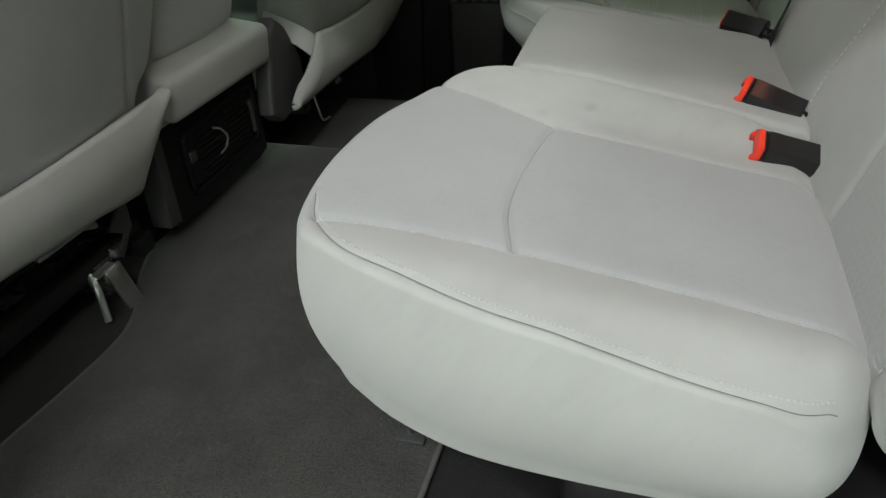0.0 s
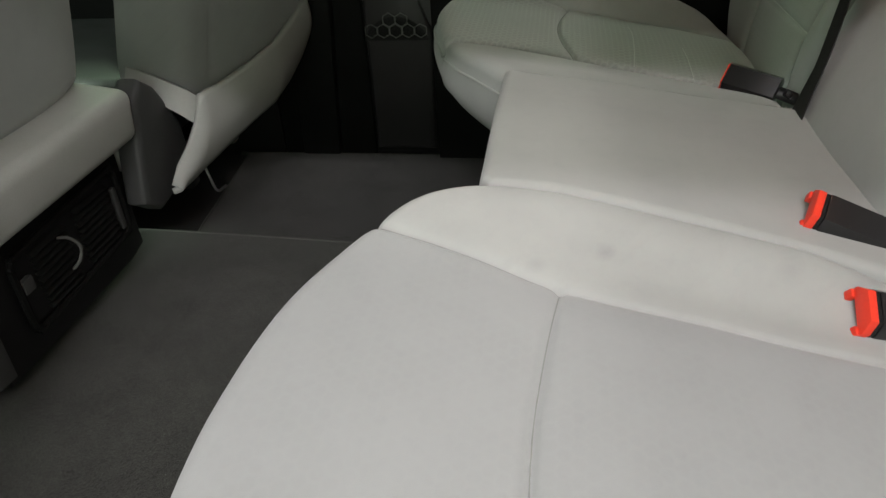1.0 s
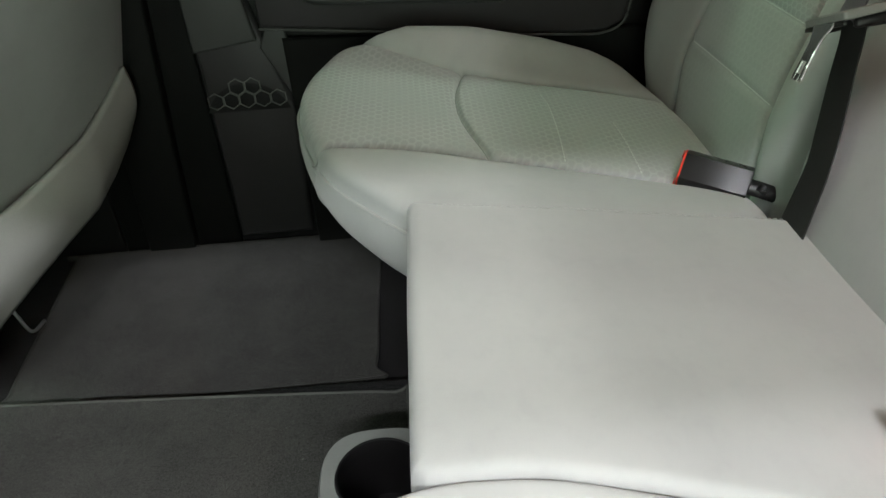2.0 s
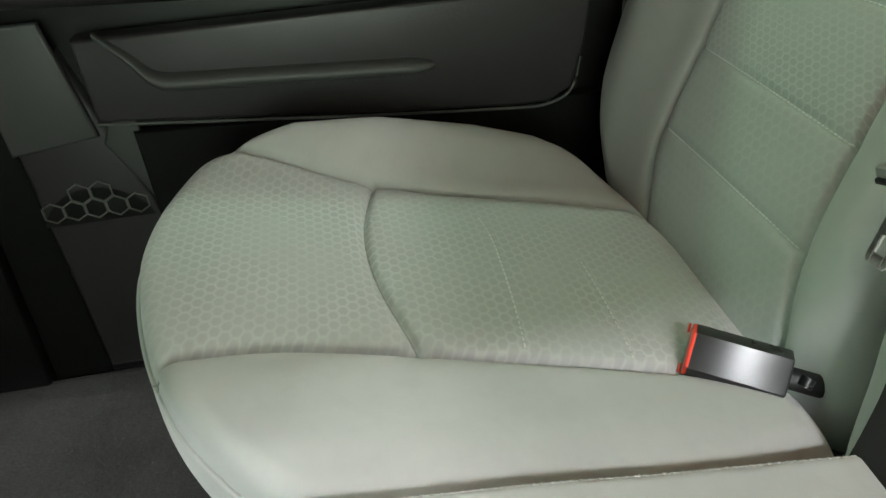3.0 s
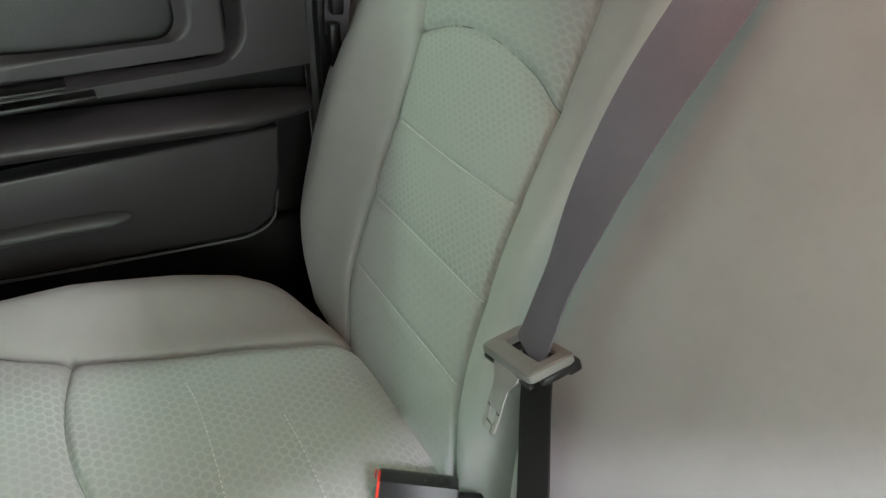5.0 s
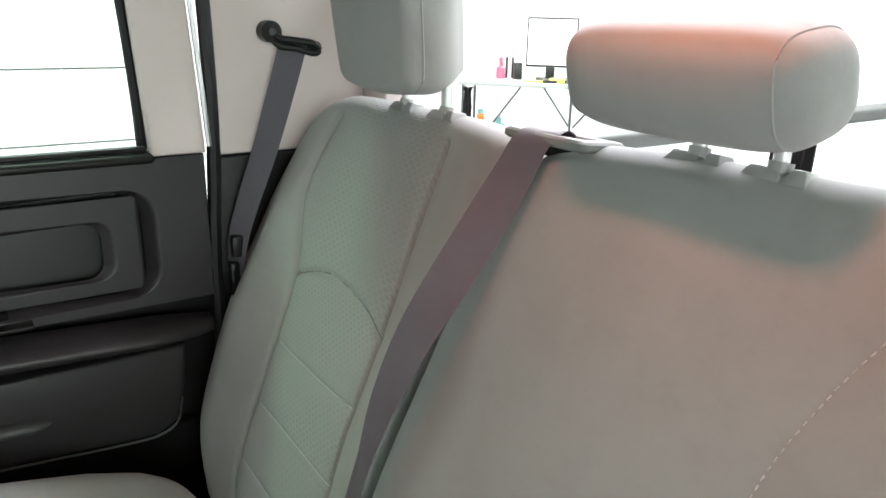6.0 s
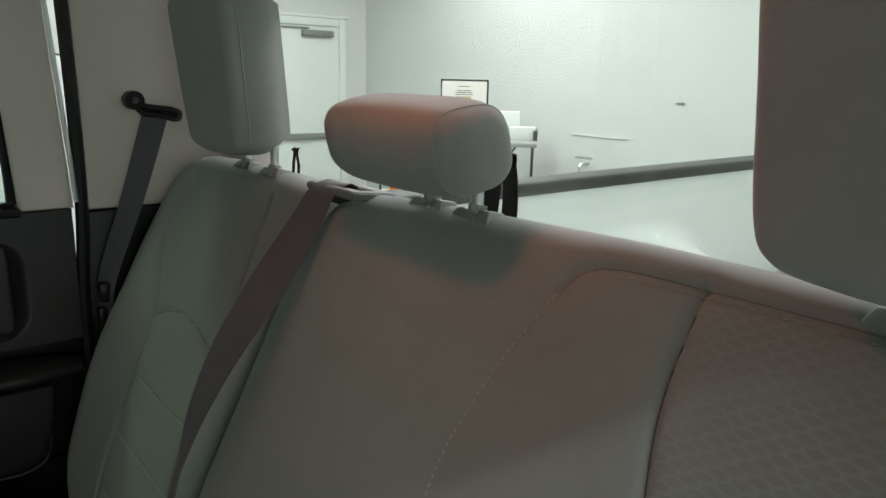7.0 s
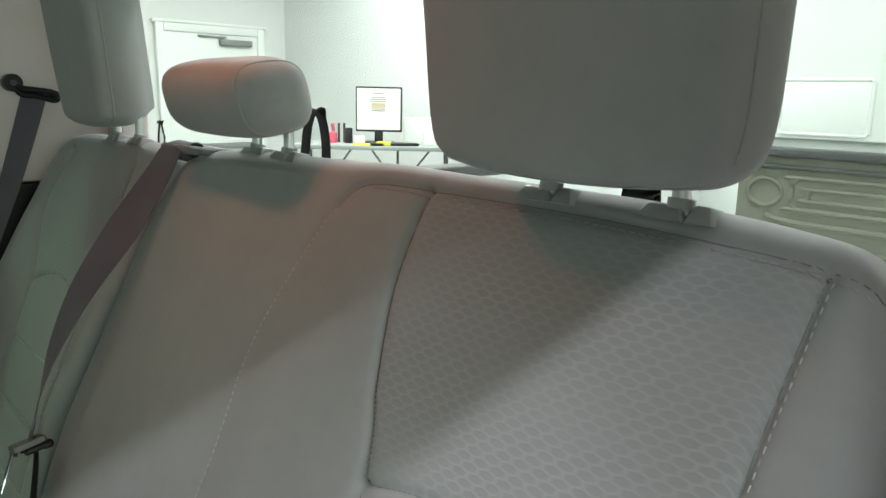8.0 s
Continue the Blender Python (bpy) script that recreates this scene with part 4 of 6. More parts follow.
def back_near():
    ob = thing("rear_seat_back", "grey cloth rear seat back with honeycomb insert", "seat back", (0, 0, 0), BENCH)
    out = [(-0.060, 0.0), (-0.062, 0.25), (-0.062, 0.60), (-0.058, 0.845), (-0.03, 0.882), (0.05, 0.908), (0.13, 0.945), (0.22, 0.966), (0.40, 0.970), (0.55, 0.960), (0.64, 0.938), (0.682, 0.905), (0.697, 0.84), (0.704, 0.70),
           (0.712, 0.45), (0.712, 0.15), (0.706, 0.02), (0.686, -0.045), (0.61, -0.074), (0.42, -0.080), (0.15, -0.072), (-0.02, -0.055), (-0.05, -0.02)]
    s1 = [(s_of(1.066), -0.022), (s_of(1.0), -0.016), (s_of(0.927), -0.010), (s_of(0.78), 0.000), (s_of(0.60), 0.020), (-0.03, 0.045)]
    s2 = [(s_of(1.074), 0.357), (s_of(0.985), 0.357), (s_of(0.90), 0.338), (s_of(0.82), 0.310), (s_of(0.65), 0.300), (-0.03, 0.30)]
    s3 = [(s_of(1.045), 0.487), (s_of(0.95), 0.530), (s_of(0.852), 0.552), (s_of(0.72), 0.542), (-0.03, 0.53)]
    s4 = [(s_of(1.045), 0.487), (s_of(1.064), 0.468), (s_of(1.073), 0.435), (s_of(1.076), 0.357), (s_of(1.076), 0.16), (s_of(1.068), -0.02), (s_of(1.052), -0.06)]
    s5 = [(s_of(0.815), 0.309), (s_of(0.83), 0.24), (s_of(0.835), 0.15), (s_of(0.83), 0.06), (s_of(0.815), -0.001)]

    def top(a, b):
        curve = -0.008 * np.clip((a - 0.45) / 0.24, 0, 1) ** 2 + 0.012 * np.exp(-(((a - 0.22) / 0.16) ** 2))
        bol = 0.016 * np.exp(-(((b + 0.03) / 0.055) ** 2)) * np.exp(-(((a - 0.3) / 0.25) ** 2)) + 0.008 * np.exp(-(((b - 0.43) / 0.08) ** 2))
        mid = 0.012 * np.exp(-(((b - 0.72) / 0.13) ** 2)) + 0.020 * np.exp(-(((a - 0.03) / 0.12) ** 2)) * np.clip((b - 0.40) / 0.2, 0, 1)
        slack = np.array([0.0020 * noise.noise((x * 7, y * 7, 7.2)) for x, y in zip(a, b)])
        return curve + bol + mid + slack - 0.008 * np.clip((0.07 - a) / 0.09, 0, 1)

    pad = Pad(out, (0.31, 0.42), top, back_where, lambda a, b: -0.115 + 0 * a, 0.034, [(s, 0.0058, 0.0038) for s in (s1, s2, s5)] + [(s3, 0.0016, 0.003), (s4, 0.0052, 0.0042)], 0.006, 0.012, 96, 560, 12)
    a, b = pad.mids[:, 0], pad.mids[:, 1]
    top_face = pad.spot < pad.rings
    f = lambda s: smooth_line(s, 60)  # noqa: E731
    y1 = np.interp(a, f(s1)[::-1, 0], f(s1)[::-1, 1])
    y2 = np.interp(a, f(s2)[::-1, 0], f(s2)[::-1, 1])
    lid = np.interp(b, f(s4)[::-1, 1], f(s4)[::-1, 0])
    xc = np.interp(b, f(s5)[::-1, 1], f(s5)[::-1, 0])
    cap = top_face & (a > lid) & (b < 0.455)
    ins = top_face & ~cap & (b > y1) & (b < y2)
    outer = top_face & ~cap & (b <= y1)
    rest = top_face & ~cap & ~ins & ~outer
    pad.cover("insert_panel", ins & (a > xc), HEX_BACK, ob, "honeycomb cloth insert")
    pad.cover("lower_panel", ins & (a <= xc), HEX_FAINT, ob, "honeycomb cloth insert")
    pad.cover("outer_bolster", outer, CLOTH, ob)
    pad.cover("centre_panel", rest, CLOTH, ob)
    pad.cover("top_panel", cap, CLOTH, ob)
    pad.cover("edge", ~top_face, CLOTH, ob)
    pad.underside("back_board", BLACK, ob)
    pad.stitches([[(x, y - 0.006) for x, y in s1], s3], ob, 0.0085, 0.0050, 0.0006)
    pad.stitches([[(x - 0.006, y) for x, y in s4[2:]]], ob, 0.0085, 0.0055, 0.0008, name="top_stitching", thread=SOFT_THREAD)
    pad.groove_shade([s2[:-1]], ob)
    pad.groove_shade([s1[:-1], s5, s4], ob, thread=SEAM_SHADE_SOFT)
    return settle(ob, (0.62, 0.42, 0.395))


back_near()


def back_far():
    ob = thing("rear_seat_back", "grey-green cloth rear seat back beside the closed door", "seat back", (0, 0, 0), BENCH)
    out = [(-0.060, 1.02), (-0.060, 1.20), (-0.058, 1.36), (-0.035, 1.418), (0.05, 1.494), (0.16, 1.538), (0.32, 1.568), (0.46, 1.562), (0.57, 1.532), (0.645, 1.488), (0.690, 1.410), (0.696, 1.27),
           (0.697, 1.15), (0.694, 1.05), (0.682, 0.992), (0.652, 0.974), (0.55, 0.976), (0.40, 0.980), (0.24, 0.977), (0.13, 0.956), (0.05, 0.920), (-0.01, 0.905), (-0.045, 0.925)]
    s1 = [(s_of(1.045), 1.395), (s_of(0.925), 1.398), (s_of(0.80), 1.345), (s_of(0.70), 1.322), (s_of(0.60), 1.314), (s_of(0.50), 1.312), (s_of(0.455), 1.290), (-0.04, 1.26)]
    s2 = [(s_of(1.045), 1.090), (s_of(1.0), 1.083), (s_of(0.863), 1.072), (s_of(0.79), 1.064), (s_of(0.70), 1.055), (s_of(0.61), 1.043), (s_of(0.525), 1.025), (-0.03, 0.975)]
    rows = [[(s_of(0.609), 1.308), (s_of(0.610), 1.18), (s_of(0.610), 1.044)], [(s_of(0.519), 1.306), (s_of(0.522), 1.16), (s_of(0.523), 1.026)], [(s_of(0.703), 1.312), (s_of(0.702), 1.18), (s_of(0.706), 1.055)]]
    s5 = [(s_of(0.80), 1.345), (s_of(0.822), 1.28), (s_of(0.828), 1.212), (s_of(0.815), 1.12), (s_of(0.795), 1.066)]

    def top(a, b):
        curve = -0.008 * np.clip((a - 0.45) / 0.24, 0, 1) ** 2 + 0.010 * np.exp(-(((a - 0.22) / 0.16) ** 2))
        bol = 0.036 * np.exp(-(((b - 1.435) / 0.060) ** 2)) * np.exp(-(((a - 0.33) / 0.30) ** 2)) + 0.012 * np.exp(-(((b - 0.985) / 0.04) ** 2)) * np.exp(-(((a - 0.2) / 0.25) ** 2))
        slack = np.array([0.0020 * noise.noise((x * 7, y * 7, 3.2)) for x, y in zip(a, b)])
        return curve + bol + slack - 0.008 * np.clip((0.07 - a) / 0.09, 0, 1)

    pad = Pad(out, (0.31, 1.21), top, back_where, lambda a, b: -0.115 + 0 * a, 0.036, [(s, 0.0070, 0.0038) for s in (s1, s2)] + [(s5, 0.0046, 0.0032)] + [(s, 0.0026, 0.0030) for s in rows], 0.006, 0.012, 120, 560, 12)
    a, b = pad.mids[:, 0], pad.mids[:, 1]
    top_face = pad.spot < pad.rings
    f = lambda s: smooth_line(s, 60)[::-1]  # noqa: E731
    y1, y2 = np.interp(a, f(s1)[:, 0], f(s1)[:, 1]), np.interp(a, f(s2)[:, 0], f(s2)[:, 1])
    xc = np.interp(b, f(s5)[:, 1], f(s5)[:, 0])
    ins = top_face & (b < y1) & (b > y2)
    pad.cover("insert_panel", ins & (a > xc), HEX_BACK, ob, "honeycomb cloth insert")
    fold = np.interp(b, f(rows[0])[:, 1], f(rows[0])[:, 0])
    pad.cover("middle_panel", ins & (a <= xc) & (a > fold), HEX_SMALL, ob, "honeycomb cloth insert")
    pad.cover("lower_panel", ins & (a <= fold), HEX_FAINT, ob, "worn honeycomb cloth insert")
    pad.cover("outer_bolster", top_face & (b >= y1), CLOTH, ob)
    pad.cover("inner_bolster", top_face & (b <= y2), CLOTH, ob)
    pad.cover("edge", ~top_face, CLOTH, ob)
    pad.underside("back_board", BLACK, ob)
    pad.stitches(rows, ob, 0.0060, 0.0045, name="cross_stitching")
    pad.groove_shade([s1[:-1], s5], ob)
    pad.groove_shade([s2[:-1]], ob, thread=SEAM_SHADE_SOFT)
    return settle(ob, (0.62, 1.22, 0.395))


back_far()

# ---- headrests ----


def guide_sleeve(gx, py, gz):
    """A moulded guide: a wedge-sided base, a split collar round the post and a release tab at one side."""
    collar = thing("headrest_guide", "grey plastic headrest guide sleeve on the seat back", "guide", (gx, py, gz), "headrest guides")
    lean = pose(0, 0, 0, 0, 12, 0)

    def wedge(x0, x1, y0, y1, z0, z1, inset):
        bm = solid_box((x0, y0, z0), (x1, y1, z1), 0)
        cx, cy = (x0 + x1) / 2, (y0 + y1) / 2
        for v in bm.verts:
            if v.co.z > (z0 + z1) / 2:
                v.co.x += inset if v.co.x < cx else -inset
                v.co.y += inset if v.co.y < cy else -inset
        bmesh.ops.bevel(bm, geom=list(bm.edges), offset=0.0016, segments=2, affect="EDGES", profile=0.5)
        return placed(bm, lean)

    part("flange", wedge(-0.013, 0.020, -0.009, 0.030, -0.008, 0.0045, 0.006), COLLAR, collar)
    part("release_tab", wedge(-0.013, 0.020, -0.032, -0.0102, -0.008, 0.0062, 0.005), COLLAR, collar)
    part("sleeve", placed(tube([(0, 0, 0.002), (0, 0, 0.0100)], 0.0105, 18, 4), lean), COLLAR, collar)
    return collar


def headrest(cy, width_low, width_high, z0, z1, x0, thick, posts, label, tilt=8, drop=0.03, soft=0.016):
    """A sewn head cushion: a front panel with rounded edges, side bands, a flat back, and two posts in sleeves."""
    ob = thing("headrest", label, "headrest", (x0 + thick * 0.5, cy, z0), "rear headrests")
    inv = Matrix.Translation((-(x0 + thick * 0.5), -cy, -z0))
    hgt, lean = z1 - z0, radians(tilt)
    r = min(drop, hgt * 0.42)
    lo, hi = width_low / 2, width_high / 2
    out = [(r * 0.22, -lo + r * 0.45), (0, -lo + r * 1.5), (-0.003, 0), (0, lo - r * 1.5), (r * 0.22, lo - r * 0.45), (r, lo * 0.99), (hgt * 0.5, (lo + hi) / 2), (hgt - r, hi * 0.99), (hgt - r * 0.22, hi - r * 0.45), (hgt, hi - r * 1.5), (hgt + 0.003, 0),
           (hgt, -hi + r * 1.5), (hgt - r * 0.22, -hi + r * 0.45), (hgt - r, -hi * 0.99), (hgt * 0.5, -(lo + hi) / 2), (r, -lo * 0.99)]
    s, c = math.sin(lean), math.cos(lean)

    def where(a, b, h):
        return np.stack([-0.5 * thick + s * a - c * h, b, c * a + s * h * 0.6], 1)

    def top(a, b):
        return 0.010 * (1 - (b / max(lo, hi)) ** 2) + np.array([0.0012 * noise.noise((x * 11, y * 11, cy)) for x, y in zip(a, b)])

    pad = Pad(out, (hgt / 2, 0.0), top, where, lambda a, b: -thick + 0 * a, soft, [], 0.007, 0.022, 46, 260, 16)
    face = pad.spot < pad.rings - 2
    pad.cover("front_panel", face, CLOTH, ob)
    pad.cover("side_band", ~face, CLOTH, ob)
    pad.underside("back_panel", CLOTH, ob)
    part("welt_seam", tube(pad.skirt_line(0.06, 0.0)[::4], 0.0014, 6, 130, True), CLOTH, ob)
    gx, gz = 0.904, 1.084 if cy < 1 else 1.073
    for py in posts:
        part("post", placed(tube([(gx, py, gz - 0.004), (gx + 0.001, py, gz + 0.02), (gx + 0.001, py, z0 + 0.03)], 0.0070, 14, 10), inv), CHROME, ob, "bright steel post")
        guide_sleeve(gx, py, gz)
    return ob


headrest(0.164, 0.274, 0.292, 1.108, 1.350, 0.836, 0.110, (0.214, 0.091), "tall grey cloth headrest with bright posts beside the open door", -4, 0.036)
headrest(1.231, 0.218, 0.240, 1.100, 1.350, 0.842, 0.100, (1.242, 1.136), "tall grey-green cloth headrest beside the closed door", -6)


def centre_headrest():
    """A low bolster: one wrapped cover, and a sewn panel at either end."""
    cy, z0, x0, thick, hgt, half = 0.703, 1.101, 0.822, 0.112, 0.100, 0.122
    ob = thing("headrest", "low wide grey cloth centre headrest", "headrest", (x0 + thick * 0.5, cy, z0), "rear headrests")
    inv = Matrix.Translation((-(x0 + thick * 0.5), -cy, -z0))
    s, c = math.sin(radians(-15)), math.cos(radians(-15))
    n, m = 72, 81
    turn = np.linspace(0, 2 * math.pi, n, endpoint=False)
    ca = np.sign(np.cos(turn)) * np.abs(np.cos(turn)) ** 0.66
    cb = np.sign(np.sin(turn)) * np.abs(np.sin(turn)) ** 0.66
    ends = half * np.sin(np.linspace(-math.pi / 2, math.pi / 2, m))
    verts, uvs = [], []
    for y in ends:
        f = max(0.0, 1 - abs(y / half) ** 7.0) ** (1 / 3.2)
        f = f * (1 - 0.05 * (y / half) ** 2)
        for k in range(n):
            a, h = hgt / 2 * (1 + ca[k] * f), thick / 2 * (cb[k] * f - 1)
            w = 0.0012 * noise.noise((a * 14, y * 14, h * 14))
            verts.append((-0.5 * thick + s * a - c * (h + w), y, c * (a + w) + s * h * 0.6))
            uvs.append((y, turn[k] * 0.052))
    quads = [[(i * n + k, i * n + (k + 1) % n, (i + 1) * n + (k + 1) % n, (i + 1) * n + k) for k in range(n)] for i in range(m - 1)]
    seam = 0.84 * half
    lo, hi = int(np.searchsorted(ends, -seam)), int(np.searchsorted(ends, seam))
    for name, a, b in (("cover", lo, hi), ("end_panel", 0, lo), ("end_panel", hi, m - 1)):
        used = np.arange(a * n, (b + 1) * n)
        sheet(name, np.array(verts)[used], [[q - a * n for q in f] for row in quads[a:b] for f in row], CLOTH, ob, np.array(uvs)[used])
    for row in (lo, hi):
        part("welt_seam", tube(verts[row * n : (row + 1) * n : 3], 0.0012, 6, 96, True), CLOTH, ob)
    gx, gz = 0.904, 1.084
    for py in (0.720, 0.640):
        part("post", placed(tube([(gx, py, gz - 0.004), (gx + 0.001, py, gz + 0.02), (gx + 0.001, py, z0 + 0.03)], 0.0070, 14, 10), inv), CHROME, ob, "bright steel post")
        guide_sleeve(gx, py, gz)
    return ob


centre_headrest()


def strap(y, label, top, reach, width):
    """A loop of flat webbing that stands up behind a headrest and folds back down."""
    x = 0.938
    line = [(x, y, 1.045), (x + 0.002, y, 1.080), (x + 0.010 * reach, y + 0.002, top - 0.018), (x + 0.024 * reach, y + 0.006, top), (x + 0.040 * reach, y + 0.011, top - 0.022), (x + 0.046 * reach, y + 0.014, 1.075), (x + 0.036 * reach, y + 0.012, 1.030)]
    bm = ribbon(line, [(0.30, 0.95, 0)] * 7, width, 0.0018, 60)
    return tagged(part("strap", bm, WEB_BLACK), label, "strap", "headrest straps")


strap(0.658, "black webbing loop hanging behind the centre headrest", 1.142, 1.0, 0.038)
strap(0.150, "black webbing loop hanging behind the headrest", 1.104, 0.8, 0.040)
strap(1.140, "black webbing loop hanging behind the headrest", 1.106, 0.4, 0.016)

# ---- buckles ----


def buckle(at, yaw, pitch, roll, label, length=0.072, reach=0.0118, mouth=0.004):
    """A belt buckle: its mouth faces -x in its own frame, its stalk runs to +x."""
    ob = thing("seat_belt_buckle", label, "buckle", at, "belt buckles")
    ob.rotation_euler = [radians(v) for v in (roll, pitch, yaw)]
    w, t = 0.0225, 0.0150
    shell = prism([(-t, -w * 0.66), (-t * 0.15, -w), (t * 0.8, -w), (t, -w * 0.85), (t, w * 0.85), (t * 0.8, w), (-t * 0.15, w), (-t, w * 0.66)], length, 0.0022, 2)
    m = Matrix(((0, 0, 1, 0.004), (0, 1, 0, 0), (-1, 0, 0, 0), (0, 0, 0, 1)))
    part("housing", placed(shell, Matrix.Translation((mouth - 0.004, 0, 0)) @ m), BUCKLE, ob)
    part("face", placed(prism([(-t * 0.95, -w * 0.63), (-t * 0.15, -w * 0.96), (t * 0.95, -w * 0.96), (t * 0.95, w * 0.96), (-t * 0.15, w * 0.96), (-t * 0.95, w * 0.63)], 0.004, 0.001, 1), Matrix.Translation((-0.004, 0, 0)) @ m), BLACK, ob)
    top = prism([(-t * 0.98, -w * 0.645), (-t * 0.15, -w * 0.985), (t * 0.20, -w * 0.985), (t * 0.20, w * 0.985), (-t * 0.15, w * 0.985), (-t * 0.98, w * 0.645)], 0.008, 0.0012, 2)
    legs = [solid_box((1.3e-3 - reach, s0, -t * 0.80), (-0.004, s1, -t * 0.1), 0.0012) for s0, s1 in ((-w * 0.96, -w * 0.60), (w * 0.60, w * 0.96))]
    part("release_button", joined(placed(top, Matrix.Translation((-reach, 0, 0)) @ m), *legs), RED, ob, "red release button")
    part("stalk", joined(tube([(length - 0.004, 0, 0), (length + 0.016, 0, -0.003), (length + 0.045, 0, -0.012)], 0.0095, 10, 12, False, 0.5), tube([(length + 0.012, -0.004, 0.003), (length + 0.014, 0.004, 0.003)], 0.006, 10, 4)), BLACK, ob)
    part("bolt", tube([(length + 0.014, -0.001, 0.004), (length + 0.0145, 0.001, 0.007)], 0.004, 8, 3), STEEL, ob)
    return ob


buckle((0.523, 0.540, 0.494), -13, 19, 30, "black seat belt buckle with red button lying on the centre cushion", 0.075)
buckle((0.534, 0.412, 0.468), 6, 16, 32, "black seat belt buckle with red button lying on the outer cushion", 0.080)
buckle((0.520, 0.985, 0.474), -30, 8, 50, "black seat belt buckle with red button lying beside the centre cushion", 0.079, 0.0065, -0.0015)

# ---- belts ----


def centre_belt():
    ob = thing("seat_belt", "dark grey centre seat belt hanging from the seat back top", "seat belt", (0.56, 0.88, 0.45))
    inv = Matrix.Translation((-0.56, -0.88, -0.45))
    line = [(0.901, 0.900, 1.062), (0.899, 0.900, 1.080), (0.886, 0.903, 1.0855), (0.862, 0.905, 1.074), (0.840, 0.906, 1.040), (0.785, 0.906, 0.965), (0.722, 0.908, 0.882), (0.682, 0.909, 0.812), (0.656, 0.908, 0.750), (0.640, 0.911, 0.690), (0.632, 0.912, 0.664)]
    side = [(0, 1, 0), (0, 1, 0), (0.0, 1, 0.0), (-0.12, 1, 0.05), (-0.36, 0.9, 0.2), (-0.60, 0.68, 0.38), (-0.52, 0.75, 0.32), (-0.10, 0.97, 0.08), (0.26, 0.95, -0.08), (0.20, 0.94, -0.25), (0.10, 0.92, -0.37)]
    part("shoulder_webbing", placed(ribbon(line, side, 0.049, 0.0014, 90), inv), WEB, ob)
    part("lap_webbing", placed(ribbon([(0.640, 0.914, 0.672), (0.638, 0.906, 0.645), (0.630, 0.894, 0.615), (0.607, 0.857, 0.544), (0.590, 0.842, 0.495), (0.575, 0.835, 0.440)], [(0.10, 0.92, -0.37), (0.1, 1, -0.2), (0.1, 1, -0.25), (0, 1, -0.25), (0, 1, -0.2), (0, 1, -0.2)], 0.049, 0.0014, 50), inv), WEB_BLACK, ob, "black lower webbing")
    # latch: a slotted plate on the webbing, and the steel tongue bent down from it
    yv = Vector((-0.010, -0.085, 0.034)).normalized()
    xv = Vector((0.042, 0.017, 0.0))
    xv = (xv - xv.dot(yv) * yv).normalized()
    zv = xv.cross(yv)
    m = inv @ Matrix(((xv.x, yv.x, zv.x, 0.630), (xv.y, yv.y, zv.y, 0.913), (xv.z, yv.z, zv.z, 0.666), (0, 0, 0, 1)))
    wide, deep = 0.044, 0.0215
    body = frame_plate(rounded(-deep, -wide, deep, wide, 0.005, 4), rounded(-0.004, -0.031, 0.012, 0.031, 0.003, 4), -0.0045, 0.0045)
    part("latch_plate", placed(body, m), PLATE, ob, "pale grey plastic latch plate")
    part("latch_body", placed(joined(solid_box((-0.010, -wide * 0.92, 0.004), (deep + 0.003, -0.032, 0.014), 0.004, 3), solid_box((-0.010, 0.032, 0.004), (deep + 0.003, wide * 0.92, 0.014), 0.004, 3), solid_box((0.013, -wide * 0.92, 0.004), (deep + 0.006, wide * 0.92, 0.016), 0.004, 3)), m), BLACK, ob, "black plastic latch body")
    part("latch_edge", placed(solid_box((-deep - 0.001, -wide + 0.001, 0.004), (-deep + 0.004, wide - 0.001, 0.009), 0.002), m), BLACK, ob)
    ax = Vector((0.021, 0.009, 0.050)).normalized()
    ay = (yv - yv.dot(ax) * ax).normalized()
    az = ax.cross(ay)
    tm = inv @ Matrix(((ax.x, ay.x, az.x, 0.609), (ax.y, ay.y, az.y, 0.905), (ax.z, ay.z, az.z, 0.664), (0, 0, 0, 1)))
    blade = joined(prism([(-0.040, -0.0125), (-0.022, -0.0125), (-0.014, -0.016), (-0.007, -0.022), (0.0, -0.024), (0.0, 0.024), (-0.007, 0.022), (-0.014, 0.016), (-0.022, 0.0125), (-0.040, 0.0125)], 0.0024, 0.0006, 1),
                   prism([(-0.060, -0.0095), (-0.057, -0.0125), (-0.040, -0.0125), (-0.040, -0.0060), (-0.060, -0.0060)], 0.0024, 0.0006, 1), prism([(-0.060, 0.0060), (-0.040, 0.0060), (-0.040, 0.0125), (-0.057, 0.0125), (-0.060, 0.0095)], 0.0024, 0.0006, 1), prism([(-0.060, -0.0061), (-0.052, -0.0061), (-0.052, 0.0061), (-0.060, 0.0061)], 0.0024, 0.0006, 1))
    part("tongue", placed(blade, tm @ Matrix.Translation((0, -0.007, 0))), TONGUE, ob, "bright steel tongue")
    guide = thing("belt_guide", "grey plastic belt slot on top of the seat back", "belt guide", (0.89, 0.905, 1.07))
    gi = Matrix.Translation((-0.89, -0.905, -1.07))
    face = Matrix.Translation((0.900, 0.900, 1.074)) @ Matrix.Rotation(radians(6), 4, "Y")
    ring = frame_plate(rounded(-0.032, -0.068, 0.036, 0.066, 0.010, 5), rounded(-0.010, -0.044, 0.010, 0.042, 0.004, 5), -0.006, 0.006, 0.003)
    part("slot_frame", placed(ring, gi @ face), GUIDE, guide)
    part("slot_floor", placed(solid_box((-0.012, -0.046, -0.020), (0.012, 0.044, -0.008), 0.003), gi @ face), BLACK, guide)


centre_belt()


